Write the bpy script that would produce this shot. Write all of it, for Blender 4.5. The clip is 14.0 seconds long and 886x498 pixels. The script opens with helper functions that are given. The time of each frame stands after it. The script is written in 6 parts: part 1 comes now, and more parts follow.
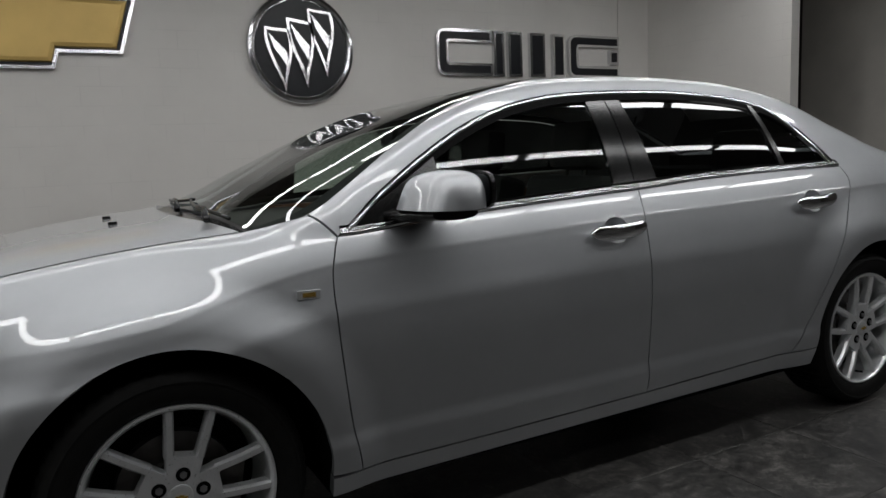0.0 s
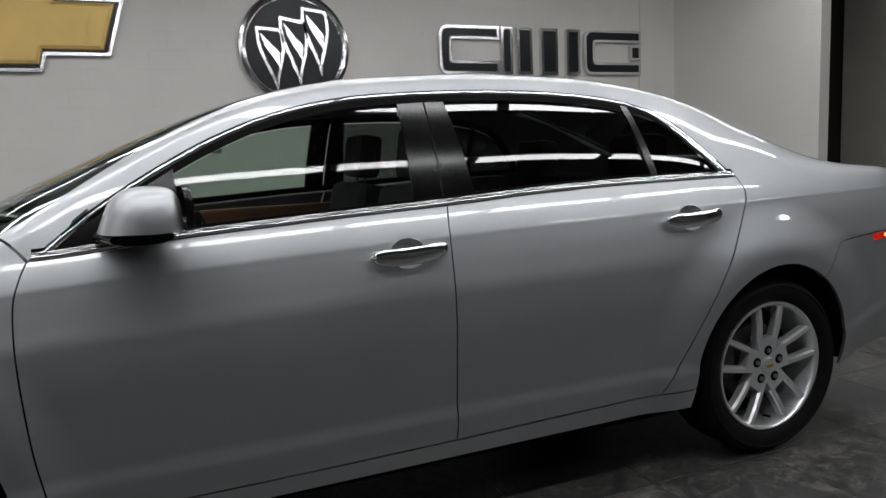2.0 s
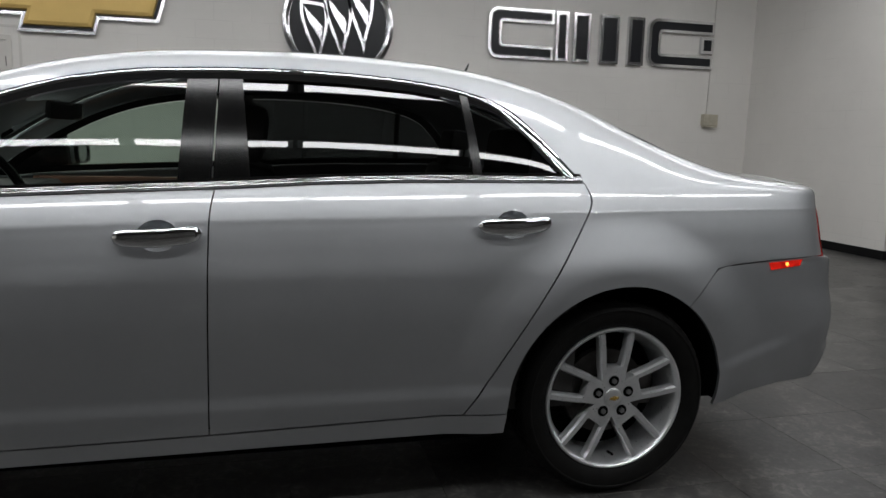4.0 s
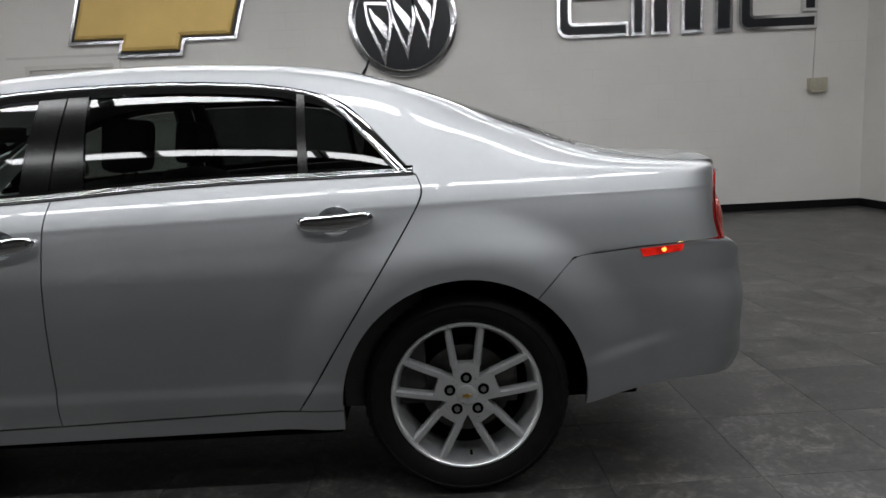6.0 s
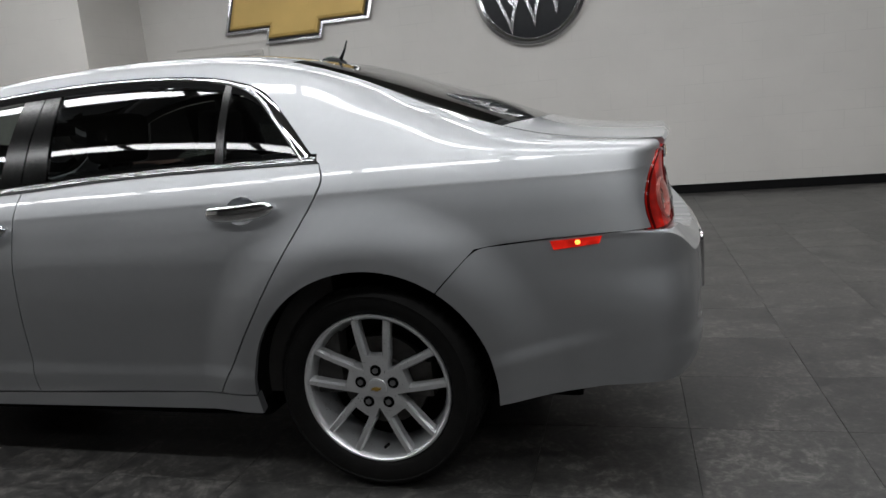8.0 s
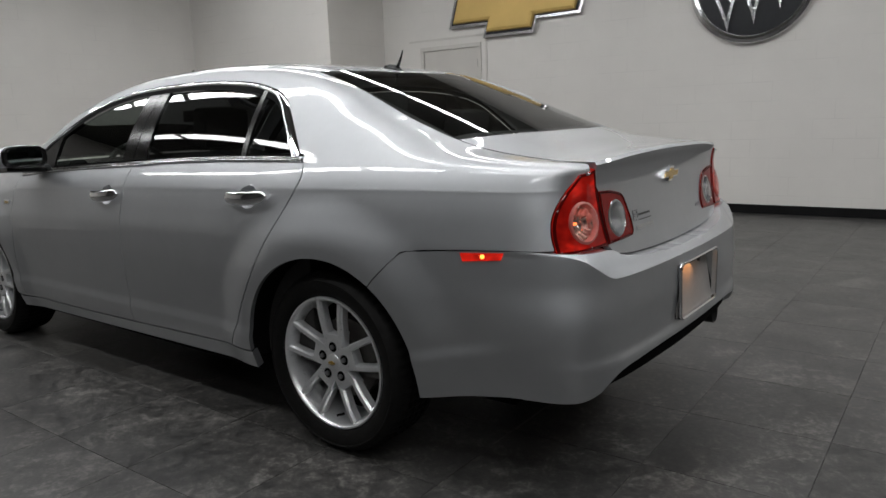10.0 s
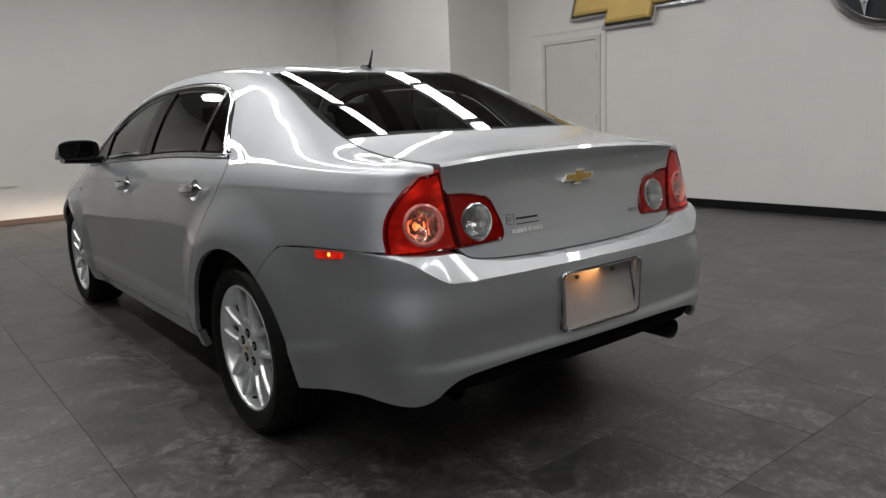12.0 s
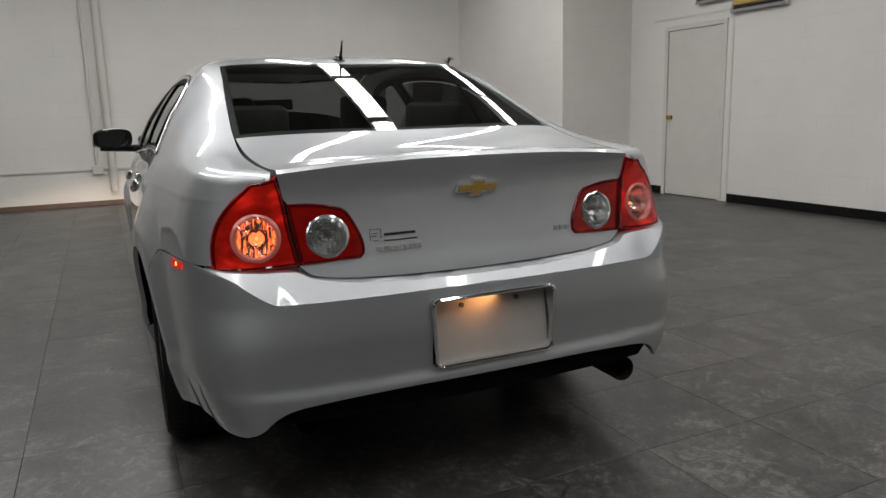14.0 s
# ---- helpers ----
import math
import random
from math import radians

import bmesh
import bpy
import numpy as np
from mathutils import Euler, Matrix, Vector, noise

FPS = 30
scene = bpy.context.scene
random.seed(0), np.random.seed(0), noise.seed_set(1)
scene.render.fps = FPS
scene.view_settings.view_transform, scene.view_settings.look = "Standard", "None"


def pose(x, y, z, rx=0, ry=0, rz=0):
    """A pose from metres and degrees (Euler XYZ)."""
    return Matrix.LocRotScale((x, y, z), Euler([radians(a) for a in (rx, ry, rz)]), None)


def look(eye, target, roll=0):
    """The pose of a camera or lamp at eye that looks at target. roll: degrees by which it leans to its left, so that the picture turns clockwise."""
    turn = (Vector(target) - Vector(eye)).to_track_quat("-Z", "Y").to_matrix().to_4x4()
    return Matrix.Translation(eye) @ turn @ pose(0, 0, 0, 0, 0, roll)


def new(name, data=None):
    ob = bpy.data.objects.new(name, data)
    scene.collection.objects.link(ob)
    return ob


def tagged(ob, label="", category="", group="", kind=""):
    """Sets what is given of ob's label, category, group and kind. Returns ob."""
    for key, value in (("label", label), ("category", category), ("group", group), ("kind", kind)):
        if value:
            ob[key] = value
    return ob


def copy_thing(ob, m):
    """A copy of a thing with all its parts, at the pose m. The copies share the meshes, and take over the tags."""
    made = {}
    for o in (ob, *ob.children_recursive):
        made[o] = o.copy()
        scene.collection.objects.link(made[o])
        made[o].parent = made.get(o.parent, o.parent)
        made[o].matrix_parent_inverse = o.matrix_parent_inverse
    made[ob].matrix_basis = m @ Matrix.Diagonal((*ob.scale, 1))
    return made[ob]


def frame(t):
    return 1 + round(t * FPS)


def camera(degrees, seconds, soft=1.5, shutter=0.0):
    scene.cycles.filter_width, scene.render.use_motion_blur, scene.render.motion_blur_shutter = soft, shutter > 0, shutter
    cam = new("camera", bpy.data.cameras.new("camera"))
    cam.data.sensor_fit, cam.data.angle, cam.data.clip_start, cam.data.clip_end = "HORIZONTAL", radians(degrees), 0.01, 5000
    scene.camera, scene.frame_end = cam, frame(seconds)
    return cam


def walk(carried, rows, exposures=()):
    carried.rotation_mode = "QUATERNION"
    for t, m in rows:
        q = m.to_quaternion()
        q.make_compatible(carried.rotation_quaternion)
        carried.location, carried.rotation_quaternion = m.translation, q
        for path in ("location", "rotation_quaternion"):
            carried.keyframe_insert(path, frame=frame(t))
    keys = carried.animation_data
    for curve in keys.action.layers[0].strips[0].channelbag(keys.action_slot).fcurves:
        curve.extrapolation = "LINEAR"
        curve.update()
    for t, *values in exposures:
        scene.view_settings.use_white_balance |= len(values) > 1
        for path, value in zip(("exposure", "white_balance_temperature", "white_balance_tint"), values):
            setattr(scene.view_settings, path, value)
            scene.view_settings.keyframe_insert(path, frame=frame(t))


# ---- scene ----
cam = camera(63.4, 14.0)
PATH = [
    (0, (-1.671, -2.665, 1.172), (-0.711, -0.929, 0.909), -2.5),
    (0.5, (-1.44, -2.768, 1.168), (-0.527, -1.01, 0.889), -2.7),
    (1, (-1.221, -2.744, 1.162), (-0.326, -0.976, 0.894), -2.9),
    (1.5, (-0.973, -2.712, 1.177), (-0.119, -0.925, 0.897), -2.0),
    (2, (-0.725, -2.782, 1.17), (0.06, -0.961, 0.911), -2.5),
    (2.5, (-0.471, -2.925, 1.177), (0.283, -1.098, 0.87), -2.7),
    (3, (-0.239, -2.919, 1.166), (0.499, -1.085, 0.86), -2.9),
    (3.2, (-0.149, -2.907, 1.173), (0.54, -1.054, 0.866), -1.9),
    (5.3, (0.926, -3.033, 1.178), (1.231, -1.082, 0.857), -0.5),
    (5.5, (1.003, -3.031, 1.186), (1.267, -1.078, 0.848), -1.3),
    (6, (1.299, -3.066, 1.179), (1.352, -1.094, 0.854), -2.7),
    (6.5, (1.563, -3.117, 1.173), (1.542, -1.151, 0.807), -3.1),
    (7, (1.778, -3.033, 1.158), (1.592, -1.072, 0.81), -3.4),
    (7.5, (2.004, -2.938, 1.162), (1.648, -1.003, 0.8), -4.2),
    (9.8, (3.078, -2.633, 1.197), (1.976, -1.005, 0.831), -3.1),
    (10, (3.215, -2.596, 1.191), (2.041, -1.018, 0.827), -2.2),
    (10.5, (3.392, -2.506, 1.18), (2.124, -1.003, 0.816), -3.6),
    (11, (3.568, -2.299, 1.183), (2.184, -0.897, 0.837), -2.4),
    (11.5, (3.73, -2.11, 1.181), (2.253, -0.809, 0.826), -2.8),
    (12, (3.953, -1.914, 1.173), (2.415, -0.688, 0.812), -2.3),
    (12.5, (4.028, -1.711, 1.163), (2.436, -0.562, 0.784), -3.3),
    (13, (4.041, -1.44, 1.158), (2.366, -0.41, 0.796), -2.4),
    (13.5, (4.056, -1.264, 1.169), (2.337, -0.316, 0.786), -2.5),
    (14, (4.185, -1.013, 1.181), (2.409, -0.176, 0.802), -1.6),
]
EXPOSURES = [(0, -0.27, 6330, 10), (1.5, 0.04, 6250, 10), (3, 0.17, 6300, 10), (6.5, 0.18, 6250, 10), (10, 0.24, 6330, 10), (12.5, 0.31, 6450, 10), (14, 0.31, 6480, 10)]
walk(cam, [(t, look(eye, target, roll)) for t, eye, target, roll in PATH], EXPOSURES)

# ---- exposure, world ----
world = bpy.data.worlds.new("world")
world.use_nodes = True
world.node_tree.nodes["Background"].inputs[0].default_value = (0.02, 0.02, 0.022, 1)
world.node_tree.nodes["Background"].inputs[1].default_value = 0.3
scene.world = world

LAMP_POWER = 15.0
CEIL = 3.7
WALL_Y, WALL_R, WALL_L, COL_X, COL_Y, BACK_Y = 5.804, 6.83, -7.0, -3.97, 4.66, -7.5
REAR_X = 8.75


# ---- materials ----
def principled(name):
    m = bpy.data.materials.new(name)
    m.use_nodes = True
    t = m.node_tree
    return m, t, t.nodes["Principled BSDF"]


def add(t, kind, **values):
    n = t.nodes.new(kind)
    for k, v in values.items():
        if k in n.inputs.keys():
            n.inputs[k].default_value = v
    return n


def coords(t, scale=(1, 1, 1)):
    c = t.nodes.new("ShaderNodeTexCoord")
    m = t.nodes.new("ShaderNodeMapping")
    m.inputs["Scale"].default_value = scale
    t.links.new(c.outputs["Object"], m.inputs["Vector"])
    return m.outputs["Vector"]


def ramp(t, fac, stops):
    r = t.nodes.new("ShaderNodeValToRGB")
    e = r.color_ramp.elements
    while len(e) < len(stops):
        e.new(0.5)
    for k, (p, c) in zip(e, stops):
        k.position, k.color = p, (*c, 1) if len(c) == 3 else c
    t.links.new(fac, r.inputs["Fac"])
    return r.outputs["Color"]


def noise_tex(t, vec, scale, detail=4, rough=0.55, distortion=0.0):
    n = add(t, "ShaderNodeTexNoise", Scale=scale, Detail=detail, Roughness=rough, Distortion=distortion)
    t.links.new(vec, n.inputs["Vector"])
    return n.outputs["Fac"]


def bump(t, b, height, strength, dist):
    n = add(t, "ShaderNodeBump", Strength=strength, Distance=dist)
    t.links.new(height, n.inputs["Height"])
    t.links.new(n.outputs["Normal"], b.inputs["Normal"])
    return n


def plain(name, col, rough=0.5, metal=0.0, var=0.06, scale=20.0, bumps=0.0, coat=0.0, spec=0.5):
    """A simple surface with slight variation in tone and gloss at two scales."""
    m, t, b = principled(name)
    v = coords(t)
    n1 = noise_tex(t, v, scale, 5)
    lo = [max(0, c * (1 - var)) for c in col]
    hi = [min(1, c * (1 + var)) for c in col]
    t.links.new(ramp(t, n1, [(0.3, lo), (0.7, hi)]), b.inputs["Base Color"])
    n2 = noise_tex(t, v, scale * 6, 3)
    t.links.new(ramp(t, n2, [(0.3, [rough * 0.9] * 3), (0.7, [min(1, rough * 1.1)] * 3)]), b.inputs["Roughness"])
    b.inputs["Metallic"].default_value = metal
    b.inputs["Coat Weight"].default_value = coat
    b.inputs["Coat Roughness"].default_value = 0.03
    b.inputs["Specular IOR Level"].default_value = spec
    if bumps:
        bump(t, b, n2, bumps, 0.002)
    return m


def emitter(name, col, power):
    m, t, b = principled(name)
    b.inputs["Base Color"].default_value = (*col, 1)
    b.inputs["Emission Color"].default_value = (*col, 1)
    b.inputs["Emission Strength"].default_value = power
    return m


def wall_paint(name, col, along_x):
    """Satin paint over concrete block: faint joints, roller texture, slight soiling."""
    m, t, b = principled(name)
    c = t.nodes.new("ShaderNodeTexCoord")
    s = t.nodes.new("ShaderNodeSeparateXYZ")
    j = t.nodes.new("ShaderNodeCombineXYZ")
    t.links.new(c.outputs["Object"], s.inputs[0])
    t.links.new(s.outputs["X" if along_x else "Y"], j.inputs["X"])
    t.links.new(s.outputs["Z"], j.inputs["Y"])
    br = add(t, "ShaderNodeTexBrick", Scale=1.0)
    br.inputs["Brick Width"].default_value, br.inputs["Row Height"].default_value = 0.406, 0.203
    br.inputs["Mortar Size"].default_value, br.inputs["Mortar Smooth"].default_value = 0.006, 0.6
    br.inputs["Color1"].default_value = br.inputs["Color2"].default_value = (1, 1, 1, 1)
    br.inputs["Mortar"].default_value = (0, 0, 0, 1)
    t.links.new(j.outputs[0], br.inputs["Vector"])
    v = c.outputs["Object"]
    soil = noise_tex(t, v, 0.9, 5, 0.6)
    lo, hi = [q * 0.93 for q in col], [q * 1.03 for q in col]
    base = ramp(t, soil, [(0.3, lo), (0.75, hi)])
    patch = noise_tex(t, v, 2.2, 2)
    mask = add(t, "ShaderNodeMath")
    mask.operation = "MULTIPLY"
    inv = add(t, "ShaderNodeMath")
    inv.operation = "SUBTRACT"
    inv.inputs[0].default_value = 1.0
    t.links.new(br.outputs["Color"], inv.inputs[1])
    t.links.new(inv.outputs[0], mask.inputs[0])
    t.links.new(ramp(t, patch, [(0.45, (0.0,) * 3), (0.68, (0.16,) * 3)]), mask.inputs[1])
    mix = t.nodes.new("ShaderNodeMix")
    mix.data_type = "RGBA"
    t.links.new(mask.outputs[0], mix.inputs["Factor"])
    t.links.new(base, mix.inputs["A"])
    mix.inputs["B"].default_value = (col[0] * 0.5, col[1] * 0.5, col[2] * 0.5, 1)
    t.links.new(mix.outputs["Result"], b.inputs["Base Color"])
    b.inputs["Roughness"].default_value = 0.55
    fine = noise_tex(t, v, 160, 3)
    ad = add(t, "ShaderNodeMath")
    ad.operation = "MULTIPLY_ADD"
    t.links.new(fine, ad.inputs[0])
    ad.inputs[1].default_value = 0.15
    t.links.new(br.outputs["Color"], ad.inputs[2])
    bump(t, b, ad.outputs[0], 0.12, 0.004)
    return m


def floor_tile_material():
    m, t, b = principled("floor_tile")
    v = coords(t)
    info = t.nodes.new("ShaderNodeObjectInfo")
    shift = t.nodes.new("ShaderNodeVectorMath")
    shift.operation = "MULTIPLY_ADD"
    geo = t.nodes.new("ShaderNodeNewGeometry")
    t.links.new(info.outputs["Random"], shift.inputs[0])
    shift.inputs[1].default_value = (37, 53, 11)
    t.links.new(geo.outputs["Position"], shift.inputs[2])
    p = shift.outputs[0]
    n1 = noise_tex(t, p, 2.3, 8, 0.62, 1.2)
    n2 = noise_tex(t, p, 9.0, 7, 0.68, 2.0)
    mixf = add(t, "ShaderNodeMath")
    mixf.operation = "MULTIPLY_ADD"
    t.links.new(n2, mixf.inputs[0])
    mixf.inputs[1].default_value = 0.5
    sc = add(t, "ShaderNodeMath")
    sc.operation = "MULTIPLY"
    t.links.new(n1, sc.inputs[0])
    sc.inputs[1].default_value = 0.36
    grit = add(t, "ShaderNodeMath")
    grit.operation = "MULTIPLY_ADD"
    n3 = noise_tex(t, p, 48.0, 5, 0.7, 0.6)
    t.links.new(n3, grit.inputs[0])
    grit.inputs[1].default_value = 0.34
    t.links.new(sc.outputs[0], grit.inputs[2])
    t.links.new(grit.outputs[0], mixf.inputs[2])
    col = ramp(t, mixf.outputs[0], [(0.36, (0.011, 0.011, 0.0112)), (0.52, (0.029, 0.0286, 0.028)), (0.62, (0.057, 0.055, 0.0525)), (0.76, (0.17, 0.163, 0.152))])
    hsv = t.nodes.new("ShaderNodeHueSaturation")
    val = ramp(t, info.outputs["Random"], [(0, (0.95,) * 3), (1, (1.05,) * 3)])
    t.links.new(val, hsv.inputs["Value"])
    t.links.new(col, hsv.inputs["Color"])
    t.links.new(hsv.outputs["Color"], b.inputs["Base Color"])
    t.links.new(ramp(t, n2, [(0.3, (0.30,) * 3), (0.7, (0.46,) * 3)]), b.inputs["Roughness"])
    b.inputs["Specular IOR Level"].default_value = 0.55
    bump(t, b, mixf.outputs[0], 0.25, 0.003)
    return m


WALL_COL = (0.715, 0.695, 0.662)
M_wall_x = wall_paint("wall_paint_long", WALL_COL, True)
M_wall_y = wall_paint("wall_paint_cross", WALL_COL, False)
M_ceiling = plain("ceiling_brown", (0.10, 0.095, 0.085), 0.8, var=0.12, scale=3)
M_tile = floor_tile_material()
M_grout = plain("grout_dark", (0.028, 0.028, 0.028), 0.8, scale=8)
M_base = plain("cove_base_rubber", (0.006, 0.006, 0.0065), 0.5, var=0.2, scale=6, spec=0.15)
M_white = plain("white_gloss_paint", (0.60, 0.58, 0.545), 0.4, var=0.03, scale=4)
M_greywall = plain("beige_grey_wall", (0.40, 0.38, 0.345), 0.7, var=0.1, scale=1.5)
M_darkwall = plain("dark_wall_paint", (0.07, 0.068, 0.065), 0.6, var=0.15, scale=1.2)
M_darkbrown = plain("dark_brown_surface", (0.05, 0.044, 0.04), 0.5, scale=3, var=0.15)
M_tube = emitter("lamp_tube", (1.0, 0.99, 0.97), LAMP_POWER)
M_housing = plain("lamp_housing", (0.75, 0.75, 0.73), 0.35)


# ---- mesh helpers ----
def mesh_of(name, bm, material, smooth=False, sharp=None):
    me = bpy.data.meshes.new(name)
    bm.normal_update()
    bm.to_mesh(me)
    bm.free()
    for q in (material if isinstance(material, (list, tuple)) else [material]):
        me.materials.append(q)
    if smooth:
        me.shade_smooth()
        if sharp:
            me.set_sharp_from_angle(angle=radians(sharp))
    return me


def part(name, bm, material, parent=None, label="", smooth=False, sharp=None):
    ob = new(name, mesh_of(name, bm, material, smooth, sharp))
    if parent:
        ob.parent = parent
    if label:
        tagged(ob, label)
    return ob


def thing(name, label, category, x=0, y=0, z=0, rz=0, group="", kind=""):
    ob = new(name)
    ob.matrix_world = pose(x, y, z, 0, 0, rz)
    return tagged(ob, label, category, group, kind)


def box(bm, x0, x1, y0, y1, z0, z1, bevel=0.0, segments=2):
    r = bmesh.ops.create_cube(bm, size=1, matrix=Matrix.LocRotScale(((x0 + x1) / 2, (y0 + y1) / 2, (z0 + z1) / 2), None, (abs(x1 - x0), abs(y1 - y0), abs(z1 - z0))))
    if bevel:
        es = list({e for v in r["verts"] for e in v.link_edges})
        bmesh.ops.bevel(bm, geom=es, offset=bevel, segments=segments, profile=0.7, affect="EDGES", clamp_overlap=True)
    return bm


def cyl(bm, p0, p1, r, r2=None, n=20, caps=True):
    p0, p1 = Vector(p0), Vector(p1)
    d = p1 - p0
    m = Matrix.Translation((p0 + p1) / 2) @ d.to_track_quat("Z", "Y").to_matrix().to_4x4()
    bmesh.ops.create_cone(bm, cap_ends=caps, segments=n, radius1=r, radius2=r if r2 is None else r2, depth=d.length, matrix=m)
    return bm


def structure(name, bm, material, label, parent=None):
    return tagged(part(name, bm, material, parent), label, "", "", "structure")


def slab(x0, x1, y0, y1, z0, z1, bevel=0.0):
    return box(bmesh.new(), x0, x1, y0, y1, z0, z1, bevel)


# ---- room shell ----
T = 0.2
DOOR_X0, DOOR_X1, DOOR_H = -3.235, -2.315, 2.10
bm = bmesh.new()
box(bm, COL_X - T, DOOR_X0, WALL_Y, WALL_Y + T, 0, CEIL)
box(bm, DOOR_X1, WALL_R + T, WALL_Y, WALL_Y + T, 0, CEIL)
box(bm, DOOR_X0, DOOR_X1, WALL_Y, WALL_Y + T, DOOR_H, CEIL)
structure("wall_north", bm, M_wall_x, "off-white painted block wall behind the car")
structure("wall_closet_side", slab(COL_X - T, COL_X, COL_Y, WALL_Y, 0, CEIL), M_wall_y, "off-white painted jog wall beside the door")
structure("wall_closet_front", slab(WALL_L - T, COL_X - T, COL_Y, COL_Y + T, 0, CEIL), M_wall_x, "off-white painted wall of the boxed-out corner")
structure("wall_west", slab(WALL_L - T, WALL_L, BACK_Y, COL_Y, 0, CEIL), M_wall_y, "off-white painted block wall ahead of the car")
# Unseen south side, kept dark to subdue reflections on the car's flank.
bm = bmesh.new()
box(bm, WALL_L - T, -1.5, BACK_Y - T, BACK_Y, 0, CEIL)
box(bm, 1.6, REAR_X + T, BACK_Y - T, BACK_Y, 0, CEIL)
box(bm, -1.5, 1.6, BACK_Y - T, BACK_Y, 3.1, CEIL)
structure("wall_south", bm, M_darkwall, "plain dark painted wall")
# Added dark infill with no known door behind it; darkens the flank's reflections.
structure("wall_south_dark_infill", slab(-1.5, 1.6, BACK_Y - 0.14, BACK_Y - 0.06, 0, 3.1), M_darkbrown, "unseen dark infill added to darken the car's reflections")
structure("wall_east_stub", slab(WALL_R, WALL_R + 0.16, 3.33, WALL_Y, 0, CEIL, 0.004), M_wall_y, "off-white painted wall end beside the wide opening")
# Unseen south of y 1.1; kept dark there to darken the car's tail.
structure("wall_east", slab(REAR_X, REAR_X + T, BACK_Y, WALL_Y, 0, CEIL), M_darkbrown, "dark wall seen through the wide opening")
structure("wall_east_panel", slab(REAR_X - 0.12, REAR_X - 0.003, 1.1, 4.42, 0.1, CEIL), M_greywall, "grey wall panel with a dark recess beside it")
structure("wall_alcove", slab(WALL_R + T, REAR_X, WALL_Y, WALL_Y + T, 0, CEIL), M_darkbrown, "dark wall of the side alcove")
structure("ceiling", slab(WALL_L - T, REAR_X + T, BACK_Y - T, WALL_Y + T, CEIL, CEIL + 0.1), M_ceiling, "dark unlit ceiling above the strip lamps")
structure("floor", slab(WALL_L - T, REAR_X + T, BACK_Y - T, WALL_Y + T, -0.1, -0.004), M_grout, "dark grout bed under the floor tiles")


# ---- the car's surfaces (x towards its tail, y across, z up; half sides are mirrored) ----
def spl(*keys):
    """A smooth curve through (position, value) keys."""
    xs = np.array([k[0] for k in keys], float)
    ys = np.array([k[1] for k in keys], float)
    d = np.diff(ys) / np.diff(xs)
    m = np.empty(len(xs))
    m[0], m[-1] = d[0], d[-1]
    for i in range(1, len(xs) - 1):
        if d[i - 1] * d[i] <= 0:
            m[i] = 0
        else:
            h0, h1 = xs[i] - xs[i - 1], xs[i + 1] - xs[i]
            w0, w1 = 2 * h1 + h0, h1 + 2 * h0
            m[i] = (w0 + w1) / (w0 / d[i - 1] + w1 / d[i])

    def f(q):
        q = np.clip(np.asarray(q, float), xs[0], xs[-1])
        i = np.clip(np.searchsorted(xs, q) - 1, 0, len(xs) - 2)
        h = xs[i + 1] - xs[i]
        t = (q - xs[i]) / h
        return ((1 + 2 * t) * (1 - t) ** 2 * ys[i] + t * (1 - t) ** 2 * h * m[i] + t * t * (3 - 2 * t) * ys[i + 1] + t * t * (t - 1) * h * m[i + 1])
    return f


def sstep(a, b, v):
    t = np.clip((np.asarray(v, float) - a) / (b - a), 0, 1)
    return t * t * (3 - 2 * t)


HUB_F, HUB_R, HUB_Z, ARCH = -1.426, 1.428, 0.335, 0.392
SECTION = spl((0.10, 0.775), (0.19, 0.808), (0.225, 0.828), (0.29, 0.849), (0.33, 0.859), (0.40, 0.868), (0.44, 0.872), (0.50, 0.8775), (0.58, 0.8835), (0.66, 0.8868), (0.76, 0.8838),
              (0.85, 0.8690), (0.91, 0.8555), (0.935, 0.849), (0.942, 0.8475), (0.948, 0.8450), (0.965, 0.8375), (0.985, 0.8275), (1.0, 0.8190), (1.03, 0.800), (1.07, 0.772), (1.10, 0.750), (1.16, 0.700), (1.25, 0.610))
CREASE = spl((-2.2, 0.70), (-1.9, 0.74), (-1.45, 0.785), (-1.2, 0.850), (-0.99, 0.888), (-0.5, 0.910), (0.2, 0.935), (0.75, 0.946), (1.25, 0.959), (1.7, 0.965), (2.3, 0.968))
X_REAR = spl((0.2, 2.30), (0.28, 2.36), (0.34, 2.396), (0.40, 2.411), (0.435, 2.412), (0.475, 2.403), (0.52, 2.405), (0.6, 2.411), (0.70, 2.4075), (0.8, 2.403))
X_LID = spl((0.66, 2.36), (0.74, 2.348), (0.8, 2.334), (0.9, 2.318), (0.96, 2.314), (1.01, 2.32), (1.045, 2.334), (1.1, 2.34))
N_BUMP, N_LOW, N_LID = 7.2, 9.2, 9.2
X0R, X0F = 1.2, -1.35
LEDGE_TOP, LEDGE_X = 0.80, 2.336


def ledge_z(y):
    """Height of the bumper's upper edge: level across the tail, rising to a point under the outer lamp corners."""
    return 0.6985 + 0.083 * sstep(0.585, 0.748, np.abs(y))


def ledge_share(y, z):
    lz = ledge_z(y)
    return np.clip((np.asarray(z, float) - lz) / (LEDGE_TOP - lz), 0, 1)


def bump_n(y, z):
    return N_BUMP + (N_LOW - N_BUMP) * sstep(0.70, 0.52, z) + (N_LID - N_BUMP) * ledge_share(y, z)


def bump_end(y, z):
    k = ledge_share(y, z)
    return X_REAR(np.minimum(z, ledge_z(y))) * (1 - k) + LEDGE_X * k


def taper(x):
    return 0.062 * sstep(1.15, 2.15, x) + 0.035 * sstep(-1.2, -2.1, x)


